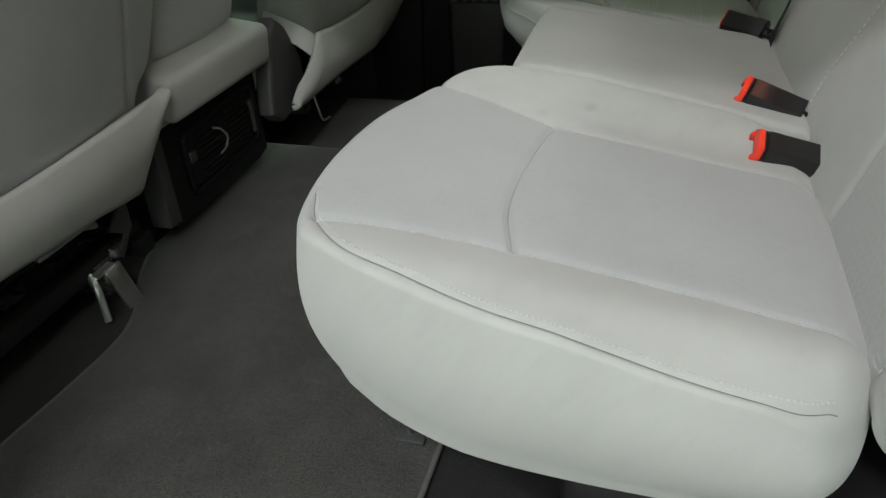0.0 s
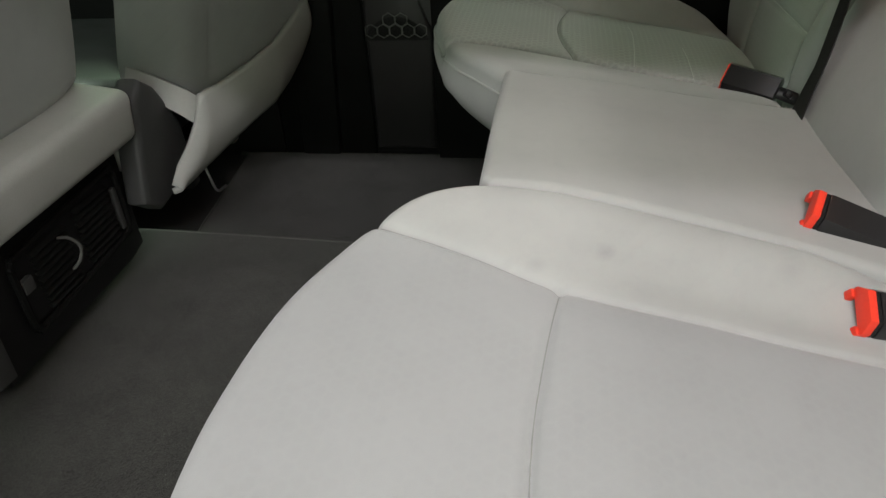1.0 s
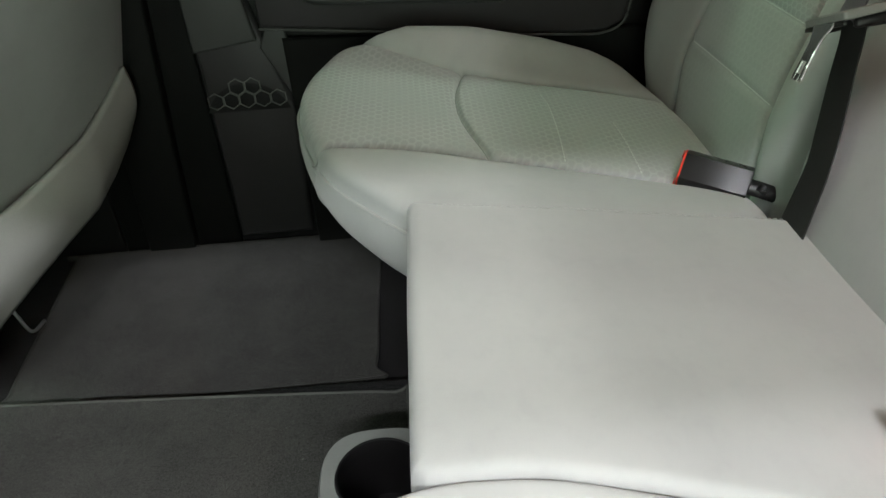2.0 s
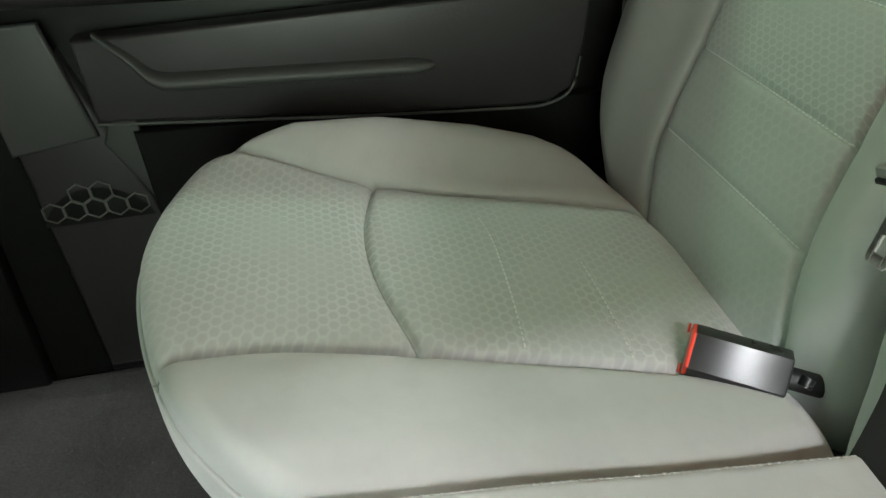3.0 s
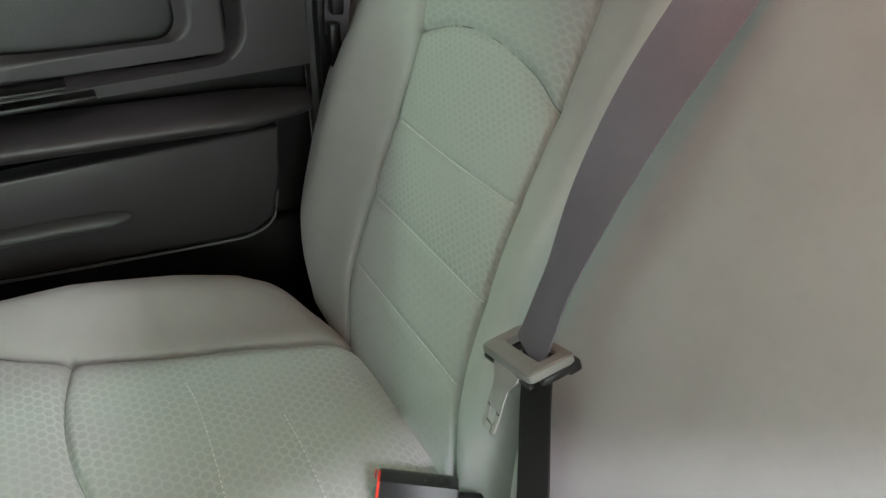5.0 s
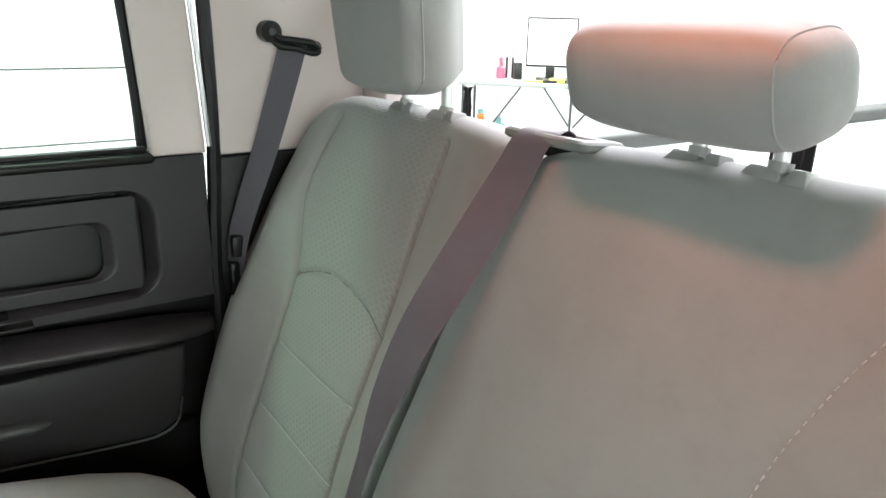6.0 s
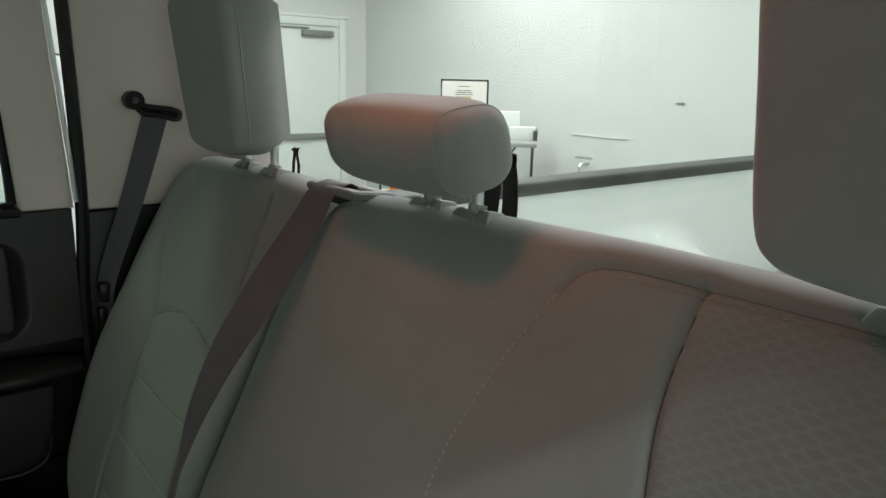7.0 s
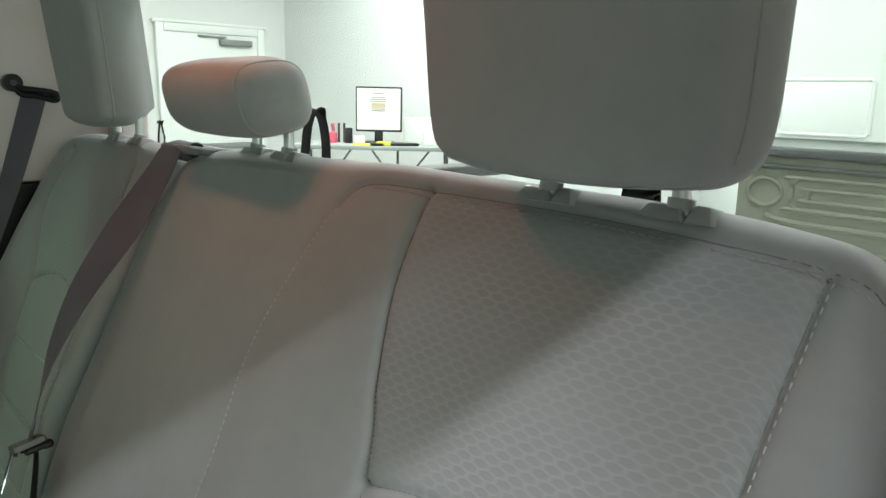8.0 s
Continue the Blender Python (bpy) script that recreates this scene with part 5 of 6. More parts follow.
def pillar_belt():
    ob = thing("seat_belt", "dark grey outer seat belt hanging from the pillar", "seat belt", (0.79, 1.53, 1.11))
    inv = Matrix.Translation((-0.75, -1.54, -1.1))
    line = [(0.800, 1.528, 1.146), (0.794, 1.522, 1.125), (0.765, 1.520, 1.040), (0.735, 1.520, 0.955), (0.70, 1.522, 0.865), (0.682, 1.526, 0.805), (0.676, 1.530, 0.74)]
    part("webbing", placed(ribbon(line, [(0.80, -0.45, 0.0)] * 4 + [(0.6, -0.7, 0), (0.35, -0.8, 0.0), (0.3, -0.8, 0)], 0.047, 0.0014, 70), inv), WEB, ob)
    hoop = tube([(0.758, 1.532, 1.164), (0.775, 1.522, 1.150), (0.800, 1.512, 1.146), (0.826, 1.502, 1.142), (0.836, 1.500, 1.132), (0.828, 1.503, 1.126), (0.800, 1.516, 1.134), (0.775, 1.526, 1.138)], 0.0062, 10, 90, True)
    part("turning_loop", placed(hoop, inv), BLACK, ob)
    part("anchor_cover", placed(tube([(0.762, 1.548, 1.160), (0.762, 1.522, 1.160)], 0.018, 16, 4), inv), BLACK, ob)
    part("loop_end", placed(tube([(0.833, 1.548, 1.135), (0.831, 1.500, 1.135)], 0.011, 12, 4), inv), BLACK, ob)
    part("bolt", placed(tube([(0.762, 1.523, 1.160), (0.762, 1.518, 1.160)], 0.006, 10, 3), inv), STEEL, ob)
    part("end_anchor", placed(joined(solid_box((0.668, 1.515, 0.775), (0.694, 1.535, 0.815), 0.005), solid_box((0.664, 1.52, 0.70), (0.682, 1.54, 0.765), 0.005)), inv), BLACK, ob)


pillar_belt()

# ---- floor mats ----


def mat(outline, z, label, edge, thick=0.012):
    ob = thing("floor_mat", label, "floor mat", (0, 0, z), "floor mats")
    loop = smooth_line(outline, 220, True)
    part("carpet_top", prism([tuple(p) for p in loop], thick, 0.0, 2), MAT, ob, "", False)
    part("binding", tube([(x, y, thick * 0.75) for x, y in loop], 0.0042, 8, 320, True), edge, ob)
    return ob


mat([(-0.460, -0.16), (-0.458, 0.0), (-0.446, 0.13), (-0.443, 0.25), (-0.468, 0.33), (-0.520, 0.415), (-0.560, 0.51), (-0.566, 0.62), (-0.564, 0.75), (-0.572, 0.88), (-0.598, 1.035), (-0.588, 1.050), (-0.35, 1.040), (0.0, 1.018), (0.14, 1.005), (0.160, 0.98),
     (0.160, 0.5), (0.160, 0.1), (0.15, -0.15), (0.10, -0.18), (-0.42, -0.18)], FLOOR_Z + 0.001, "charcoal carpet floor mat with bound edge", BINDING)
mat([(-0.515, 1.14), (-0.535, 1.35), (-0.550, 1.54), (-0.53, 1.558), (0.07, 1.558), (0.098, 1.53), (0.099, 1.30), (0.099, 1.14), (0.07, 1.105), (-0.49, 1.105)], FLOOR_Z - 0.062, "charcoal carpet floor mat lying in the far footwell", MAT)

# ---- under the bench ----


def under_bench():
    slab("seat_riser", (0.34, -0.02, 0.03), (0.96, 1.46, 0.295), BLACK, "black carpeted box under the rear bench", "riser", 0.02)
    leg = thing("floor_bracket", "dark steel bracket under the seat cushion", "bracket", (0.13, 0.13, FLOOR_Z))
    part("bracket", placed(tube([(0.135, 0.15, 0.31), (0.118, 0.15, 0.22), (0.112, 0.148, 0.15), (0.118, 0.146, 0.126)], 0.006, 8, 30), Matrix.Translation((-0.13, -0.13, -FLOOR_Z))), STEEL, leg)
    part("foot", placed(solid_box((0.10, 0.13, FLOOR_Z + 0.013), (0.14, 0.165, FLOOR_Z + 0.02), 0.002), Matrix.Translation((-0.13, -0.13, -FLOOR_Z))), STEEL, leg)


under_bench()


def cup_holder():
    ob = thing("cup_holder", "grey plastic cup holder below the centre cushion", "cup holder", (0.140, 0.735, 0.268))
    n = 48
    cx, cy, r = 0.0, 0.0, 0.044
    hole = [(cx + r * math.cos(2 * math.pi * k / n), cy + r * math.sin(2 * math.pi * k / n)) for k in range(n)]
    out = []
    for k in range(n):
        t = 2 * math.pi * k / n
        ct, st = math.cos(t), math.sin(t)
        out.append((0.066 * math.copysign(abs(ct) ** 0.7, ct), 0.066 * math.copysign(abs(st) ** 0.7, st)))
    bm = bmesh.new()
    rows = []
    for pts, z in ((out, -0.03), (out, 0.0), ([(x * 0.96, y * 0.96) for x, y in out], 0.006), ([(x * 1.12, y * 1.12) for x, y in hole], 0.006)):
        rows.append([bm.verts.new((x, y, z)) for x, y in pts])
    for a, b in zip(rows, rows[1:]):
        for j in range(n):
            bm.faces.new((a[j], a[(j + 1) % n], b[(j + 1) % n], b[j]))
    part("rim", bm, PLATE, ob, "pale grey plastic rim")
    bm = bmesh.new()
    rows = [[bm.verts.new((x * f, y * f, z)) for x, y in hole] for f, z in ((1.12, 0.006), (1.09, 0.009), (1.04, 0.008), (1.0, 0.002), (0.97, -0.01), (0.95, -0.03), (0.88, -0.075))]
    for a, b in zip(rows, rows[1:]):
        for j in range(n):
            bm.faces.new((a[j], a[(j + 1) % n], b[(j + 1) % n], b[j]))
    bm.faces.new(rows[-1])
    part("cup_well", bm, BLACK, ob)
    part("arm", solid_box((0.05, -0.05, -0.035), (0.22, 0.05, -0.008), 0.006), GUIDE, ob)


cup_holder()

# ---- front seats and console ----


def front_where(x0, lean):
    c, s = math.cos(lean), math.sin(lean)
    return lambda a, b, h: np.stack([x0 + s * a + c * h, b, 0.395 + c * a - s * h], 1)


def front_seat(y0, y1, band, label, z_low, x0, spread, shape, soft=0.05, deep=0.10, yaw=0.0):
    ob = thing("front_seat", label, "seat", (-0.5, (y0 + y1) / 2, FLOOR_Z), "front seats")
    inv = np.array([0.5, -(y0 + y1) / 2, -FLOOR_Z])
    lay = front_where(x0, radians(15))
    where = lambda a, b, h: lay(a, b, h) + inv + np.stack([yaw * (b - y0), 0 * b, 0 * b], 1)  # noqa: E731
    cy, hw = (y0 + y1) / 2, (y1 - y0) / 2
    out = [(z_low, cy - hw * 0.62), (z_low - 0.006, cy), (z_low, cy + hw * 0.62), (z_low + 0.012, cy + hw * 0.90), (z_low + 0.045, cy + hw * 0.985), (0.12, cy + hw + spread * 0.45), (0.35, cy + hw + spread), (0.58, cy + hw * 0.92 + spread), (0.66, cy + hw * 0.72), (0.68, cy), (0.66, cy - hw * 0.72),
           (0.58, cy - hw * 0.92), (0.35, cy - hw), (0.12, cy - hw), (z_low + 0.045, cy - hw * 0.985), (z_low + 0.012, cy - hw * 0.90)]

    def top(a, b):
        slack = np.array([0.003 * noise.noise((x * 5, y * 5, y0)) for x, y in zip(a, b)])
        return 0.045 * (1 - ((b - cy) / hw) ** 2) + slack

    pad = Pad(out, (0.30, cy), top, where, lambda a, b: -deep + 0 * a, soft, [([(0.66, cy - hw * 0.7), (0.3, cy - hw * 0.78), (z_low, cy - hw * 0.74)], 0.003, 0.004), ([(0.66, cy + hw * 0.7), (0.3, cy + hw * 0.78), (z_low, cy + hw * 0.74)], 0.003, 0.004)], 0.006, 0.02, 60, 300, 12)
    pad.cover("back_cover", pad.spot >= 0, CLOTH_FRONT, ob)
    pad.underside("back_front", CLOTH_FRONT, ob)
    # lower closing panel, bowed to the rear
    yy, zt, zb = band
    verts, faces = [], []
    n, m = 70, 14
    ys = np.linspace(yy[0], yy[-1], n)
    for i, y in enumerate(ys):
        t, b = np.interp(y, yy, zt), np.interp(y, yy, zb)
        for j in range(m):
            v = j / (m - 1)
            z = t + (b - t) * v
            x = shape(y) + 0.016 * math.sin(math.pi * v) + 0.20 * (z - 0.35)
            verts.append(np.array((x, y, z)) + inv)
    for i in range(n - 1):
        for j in range(m - 1):
            faces.append((i * m + j, (i + 1) * m + j, (i + 1) * m + j + 1, i * m + j + 1))
    low = sheet("lower_panel", verts, faces, VINYL, ob, None, "light grey vinyl lower panel")
    mod = low.modifiers.new("thickness", "SOLIDIFY")
    mod.thickness, mod.offset = 0.012, 0
    part("seat_base", placed(solid_box((-1.0, y0 + 0.03, 0.26), (-0.54, y1 - 0.03, 0.42), 0.03, 3), Matrix.Translation(inv)), BLACK, ob)
    part("seat_frame", placed(joined(solid_box((-0.95, y0 + 0.06, 0.17), (-0.50, y0 + 0.10, 0.21), 0.004), solid_box((-0.95, y1 - 0.10, 0.17), (-0.50, y1 - 0.06, 0.21), 0.004), solid_box((-0.56, y0 + 0.06, 0.19), (-0.52, y1 - 0.06, 0.23), 0.006)), Matrix.Translation(inv)), BLACK, ob)
    return ob, inv


DRV = (np.array([-0.14, 0.0, 0.13, 0.30, 0.379, 0.42, 0.482, 0.530]), np.array([0.455, 0.458, 0.462, 0.466, 0.467, 0.467, 0.467, 0.467]), np.array([0.366, 0.358, 0.352, 0.340, 0.326, 0.320, 0.390, 0.460]))
drv, dinv = front_seat(-0.07, 0.525, DRV, "grey front seat with pale vinyl lower panel beside open door", 0.02, -0.490, 0.165, lambda y: -0.468 + 0.030 * (1 - ((y - 0.22) / 0.32) ** 2))
PAS = (np.array([0.980, 1.000, 1.030, 1.056, 1.064, 1.09, 1.12, 1.16, 1.23, 1.33, 1.43, 1.50, 1.525]), np.array([0.268, 0.296, 0.330, 0.372, 0.414, 0.416, 0.414, 0.416, 0.422, 0.434, 0.452, 0.470, 0.478]), np.array([0.256, 0.249, 0.254, 0.261, 0.263, 0.268, 0.274, 0.282, 0.292, 0.302, 0.318, 0.340, 0.356]))
pas, pinv = front_seat(1.085, 1.640, PAS, "grey front seat with pale vinyl lower panel beside closed door", -0.035, -0.436, 0.0, lambda y: -0.423 + 0.075 * min(1.0, max(0.0, (y - 1.005) / 0.32)) ** 0.8, 0.030, 0.14, 0.13)
part("side_panel", placed(ribbon([(-0.402, 1.078, 0.372), (-0.428, 1.062, 0.404), (-0.475, 1.066, 0.424), (-0.535, 1.078, 0.440)], [(0, 0.25, 1)] * 4, 0.046, 0.006, 30), Matrix.Translation(pinv)), VINYL, pas, "light grey vinyl side panel")

# hinge cover, rail and adjuster parts
part("hinge_cover", placed(prism([(0.915, 0.262), (0.945, 0.376), (0.965, 0.440), (1.000, 0.468), (1.040, 0.440), (1.075, 0.388), (1.098, 0.345), (1.100, 0.303), (1.045, 0.240), (0.960, 0.228)], 0.05, 0.014, 4), Matrix.Translation(pinv) @ Matrix(((0, 0, 1, -0.505), (1, 0, 0, 0), (0, 1, 0, 0), (0, 0, 0, 1)))), DARK, pas, "dark grey plastic hinge cover")
part("adjuster_clip", placed(solid_box((-0.46, 1.285, 0.185), (-0.45, 1.315, 0.2), 0.002), Matrix.Translation(pinv) @ Matrix.Translation((-0.035, 0.06, 0.0))), PLATE, pas)
part("adjuster_wire", placed(tube([(-0.47, 1.16, 0.20), (-0.46, 1.155, 0.165), (-0.455, 1.165, 0.125), (-0.45, 1.20, 0.12)], 0.003, 8, 24), Matrix.Translation(pinv) @ Matrix.Translation((-0.035, 0.06, 0.0))), CHROME, pas, "bright wire adjuster")
part("seat_rail", placed(joined(solid_box((-0.85, 0.30, 0.185), (-0.45, 0.355, 0.205), 0.004), solid_box((-0.85, 0.315, 0.135), (-0.44, 0.345, 0.16), 0.004), solid_box((-0.80, 0.16, 0.20), (-0.47, 0.36, 0.212), 0.004)), Matrix.Translation(dinv) @ Matrix.Translation((-0.07, 0.02, 0.01))), RAIL, drv)
for name, bm, mt, lb in (("rail_runner", solid_box((-0.86, 0.368, 0.203), (-0.505, 0.398, 0.222), 0.004), RAIL, ""), ("rail_runner", solid_box((-0.86, 0.326, 0.176), (-0.505, 0.356, 0.194), 0.004), RAIL, ""),
                         ("rail_end_plate", placed(prism([(0.415, 0.297), (0.426, 0.293), (0.424, 0.245), (0.380, 0.200), (0.370, 0.213), (0.400, 0.240), (0.365, 0.262)], 0.006, 0.001, 2), Matrix(((0, 0, 1, -0.506), (1, 0, 0, 0), (0, 1, 0, 0), (0, 0, 0, 1)))), STEEL, "grey steel rail end plate"),
                         # the chrome bar is put in for the glint below the seat panel
                         ("glint_bar", tube([(-0.510, 0.262, 0.316), (-0.510, 0.300, 0.304), (-0.510, 0.352, 0.284)], 0.006, 8, 12), CHROME, "bright steel bar standing in for a glint")):
    part(name, placed(bm, Matrix.Translation(dinv)), mt, drv, lb)
foot = joined(tube([(-0.455, 0.298, 0.195), (-0.432, 0.285, 0.172), (-0.418, 0.270, 0.120)], 0.0065, 8, 20), solid_box((-0.475, 0.295, 0.188), (-0.435, 0.345, 0.195), 0.002), placed(solid_box((-0.004, -0.020, -0.085), (0.004, 0.020, 0.0), 0.003), pose(-0.437, 0.335, 0.192, 0, -18, 0)))
part("rail_bracket", placed(foot, Matrix.Translation(dinv) @ Matrix.Translation((-0.07, 0.015, 0.008))), CHROME, drv, "bright steel rail bracket")
part("height_lever", placed(placed(solid_box((-0.006, -0.045, -0.004), (0.006, 0.045, 0.004), 0.003), pose(-0.515, 0.272, 0.292, 6, 0, -10)), Matrix.Translation(dinv)), CHROME, drv, "bright lever under the panel")


def console():
    ob = thing("centre_console", "grey folded centre seat over a black console with air vents", "console", (-0.5, 0.72, FLOOR_Z))
    ob.location, ob.scale = (-0.540, 0.748, FLOOR_Z), (1.0, 1.06, 1.06)
    inv = Matrix.Translation((0.5, -0.72, -FLOOR_Z))
    # folded centre back rest
    lay = front_where(-0.500, radians(14))
    where = lambda a, b, h: lay(a, b, h) + np.array([0.49, -0.72, -FLOOR_Z - 0.035])  # noqa: E731
    out = [(0.095, 0.60), (0.090, 0.70), (0.095, 0.86), (0.13, 0.905), (0.30, 0.91), (0.50, 0.90), (0.56, 0.86), (0.57, 0.72), (0.56, 0.63), (0.50, 0.592), (0.30, 0.582), (0.13, 0.575)]
    pad = Pad(out, (0.33, 0.72), lambda a, b: 0.02 * (1 - ((b - 0.72) / 0.2) ** 2), where, lambda a, b: -0.09 + 0 * a, 0.035, [], 0.004, 0.01, 40, 220, 10)
    pad.cover("back_rest", pad.spot >= 0, CLOTH_FRONT, ob)
    # pale cushion lip
    lip = placed(solid_box((-0.075, -0.185, -0.046), (0.046, 0.185, 0.042), 0.020, 4), pose(-0.452, 0.725, 0.416, 0, 8, 0))
    part("cushion_lip", placed(lip, inv), VINYL, ob, "light grey vinyl cushion lip")
    part("lip_apron", placed(joined(solid_box((-0.52, 0.905, 0.30), (-0.462, 0.925, 0.40), 0.008, 3), solid_box((-0.53, 0.51, 0.355), (-0.452, 0.92, 0.40), 0.012, 3)), inv), VINYL, ob)
    # black rear face with the vents
    face = Matrix(((0, 0, 1, -0.472), (1, 0, 0, 0), (0, 1, 0, 0), (0, 0, 0, 1)))
    part("rear_face", placed(prism([(0.53, 0.158), (0.535, 0.36), (0.90, 0.37), (0.90, 0.165), (0.86, 0.155)], 0.012, 0.004, 2), inv @ face @ Matrix.Translation((0, 0, -0.006))), BLACK, ob)
    part("side_body", placed(solid_box((-1.1, 0.53, 0.115), (-0.535, 0.90, 0.36), 0.01), inv), BLACK, ob)
    part("side_cheek", placed(prism([(0.505, 0.175), (0.520, 0.375), (0.545, 0.375), (0.540, 0.172)], 0.05, 0.006, 2), inv @ face @ Matrix.Translation((0, 0, -0.035))), DARK, ob)
    pts = rounded(0.600, 0.205, 0.868, 0.325, 0.02, 6)
    fr = tube([(-0.459, y, z + (y - 0.73) * 0.05) for y, z in pts], 0.006, 8, 120, True)
    part("vent_bezel", placed(fr, inv), VENT, ob, "black vent bezel")
    part("vent_well", placed(prism(rounded(0.602, 0.208, 0.866, 0.322, 0.02), 0.003, 0.0), inv @ face @ Matrix.Translation((0, 0, 0.0065))), BLACK, ob)
    for k in range(9):
        z = 0.222 + k * 0.011
        for ya, yb in ((0.640, 0.722), (0.748, 0.838)):
            part("vent_slat", placed(placed(solid_box((-0.006, ya, -0.0011), (0.006, yb, 0.0011), 0.0006), pose(-0.459, 0, z + (ya - 0.73) * 0.05, 0, 28, 0)), inv), VENT, ob)
    part("vent_wheel", placed(tube([(-0.456, 0.706, 0.238), (-0.444, 0.714, 0.252), (-0.441, 0.720, 0.272), (-0.448, 0.712, 0.290), (-0.458, 0.700, 0.298)], 0.0026, 10, 30), inv), GRILLE, ob, "grey vent thumb wheel")
    part("socket", placed(solid_box((-0.462, 0.604, 0.262), (-0.452, 0.626, 0.285), 0.003), inv), DARK, ob)
    part("light_bar", placed(placed(solid_box((-0.002, -0.04, -0.002), (0.003, 0.04, 0.002), 0.001), pose(-0.459, 0.655, 0.202, 3, 0, 0)), inv), GUIDE, ob)
    part("side_light", placed(solid_box((-0.462, 0.845, 0.225), (-0.453, 0.856, 0.300), 0.002), inv), DARK, ob)


console()

# ---- truck bed behind the cab ----


def truck_bed():
    bed = thing("truck_bed", "white truck bed with black rail cap behind the cab", "truck bed", (1.1, 0.7, 0.3))
    inv = Matrix.Translation((-1.1, -0.7, -0.3))
    verts, faces = [], []
    n, m = 90, 30
    for i in range(n):
        x = 1.12 + 2.93 * i / (n - 1)
        for j in range(m):
            z = 0.36 + 0.545 * j / (m - 1)
            arch = max(0.0, 1 - ((x - 2.55) / 0.50) ** 2) ** 0.5 * 0.30
            well = 0.16 / (1 + math.exp((z - 0.36 - arch) / 0.018)) if arch > 0 else 0
            groove = 0.006 * math.exp(-(((z - 0.80) / 0.012) ** 2))
            verts.append((x - 1.1, 1.62 - well + groove - 0.7, z - 0.3))
    for i in range(n - 1):
        for j in range(m - 1):
            faces.append((i * m + j, (i + 1) * m + j, (i + 1) * m + j + 1, i * m + j + 1))
    ob = sheet("side_wall", verts, faces, BODY, bed)
    ob.modifiers.new("thickness", "SOLIDIFY").thickness = 0.01
    part("rail_cap", placed(solid_box((1.11, 1.605, 0.872), (4.06, 1.72, 0.914), 0.010, 3), inv), DARK, bed, "black plastic rail cap")
    part("outer_side", placed(solid_box((1.11, 1.675, 0.0), (4.06, 1.71, 0.870), 0.01), inv), BODY, bed)
    part("near_side", placed(solid_box((1.11, -0.34, 0.0), (3.50, -0.28, 0.870), 0.01), inv), BODY, bed)
    part("near_rail_cap", placed(solid_box((1.11, -0.35, 0.872), (3.50, -0.24, 0.908), 0.010, 3), inv), DARK, bed)
    part("bed_floor", placed(solid_box((1.11, -0.28, 0.33), (3.535, 1.62, 0.36), 0.004), inv), BODY, bed)
    part("corner_post", placed(solid_box((4.02, 1.30, 0.33), (4.08, 1.66, 0.868), 0.01), inv), BODY, bed)
    part("front_wall", placed(solid_box((1.105, -0.28, 0.33), (1.135, 1.62, 0.86), 0.01), inv), BODY, bed)


truck_bed()


def tailgate():
    gate = thing("tailgate", "taupe stamped steel tailgate with rounded ribs", "tailgate", (3.552, 0.409, 0.128))
    gate.scale = (1.287, 1.287, 1.287)
    inv = Matrix.Translation((-2.85, -0.28, -0.36))
    part("panel", placed(solid_box((2.845, -0.27, 0.37), (2.89, 0.905, 1.00), 0.010, 3), inv), TAUPE, gate)
    part("top_lip", placed(joined(solid_box((2.825, -0.27, 0.985), (2.90, 0.905, 1.015), 0.008, 3), solid_box((2.832, -0.27, 0.945), (2.87, 0.905, 0.960), 0.005)), inv), DARK, gate, "dark top lip")
    face = Matrix(((0, 0, -1, 2.847), (1, 0, 0, 0), (0, 1, 0, 0), (0, 0, 0, 1)))
    part("round_emboss", placed(tube([(2.845, 0.81 + 0.055 * math.cos(k * math.pi / 12), 0.865 + 0.045 * math.sin(k * math.pi / 12)) for k in range(24)], 0.008, 8, 60, True), inv), TAUPE, gate)
    for z0, z1, y0, y1 in ((0.815, 0.920, -0.10, 0.725), (0.60, 0.70, -0.10, 0.75)):
        part("rib", placed(tube([(2.845, y, z) for y, z in rounded(y0, z0, y1, z1, 0.035, 5)], 0.009, 8, 120, True), inv), TAUPE, gate)
    part("rib", placed(tube([(2.845, y, z) for y, z in rounded(-0.06, 0.846, 0.67, 0.886, 0.018, 5)], 0.007, 8, 120, True), inv), TAUPE, gate)
    part("rib", placed(tube([(2.845, 0.80, 0.785), (2.845, 0.70, 0.772), (2.845, 0.3, 0.768), (2.845, -0.2, 0.766)], 0.010, 8, 60), inv), TAUPE, gate)


tailgate()

# ---- garage ----
GROUND = -0.666
XW, YW, TOP = 5.00, 7.317, 3.20
# the far end of the room is laid out in a plan of its own (back wall, side wall, floor) and set at its true distance
PLAN_X, PLAN_Y, PLAN_Z, SPREAD = 4.35, 6.30, -0.40, 1.164
FAR = Matrix.Translation((0.39, 0.10, 1.22)) @ Matrix.Scale(SPREAD, 4) @ Matrix.Translation((-0.39, -0.10, -1.22))


def set_far(ob):
    ob.location = FAR @ ob.location
    ob.scale = (SPREAD, SPREAD, SPREAD)
    return ob


slab("ground", (-7.0, -5.0, GROUND - 0.1), (XW + 0.1, YW + 0.1, GROUND), CONCRETE, "grey concrete garage floor", "floor", 0)
slab("wall_back", (XW, -5.0, GROUND), (XW + 0.12, YW + 0.12, TOP), WALL, "white painted garage wall behind the truck", "wall", 0)
slab("wall_side", (-7.0, YW, GROUND), (XW, YW + 0.12, TOP), WALL, "white painted garage wall with a door", "wall", 0)
slab("wall_near", (-7.0, -5.12, GROUND), (XW, -5.0, TOP), WALL, "white painted garage wall", "wall", 0)
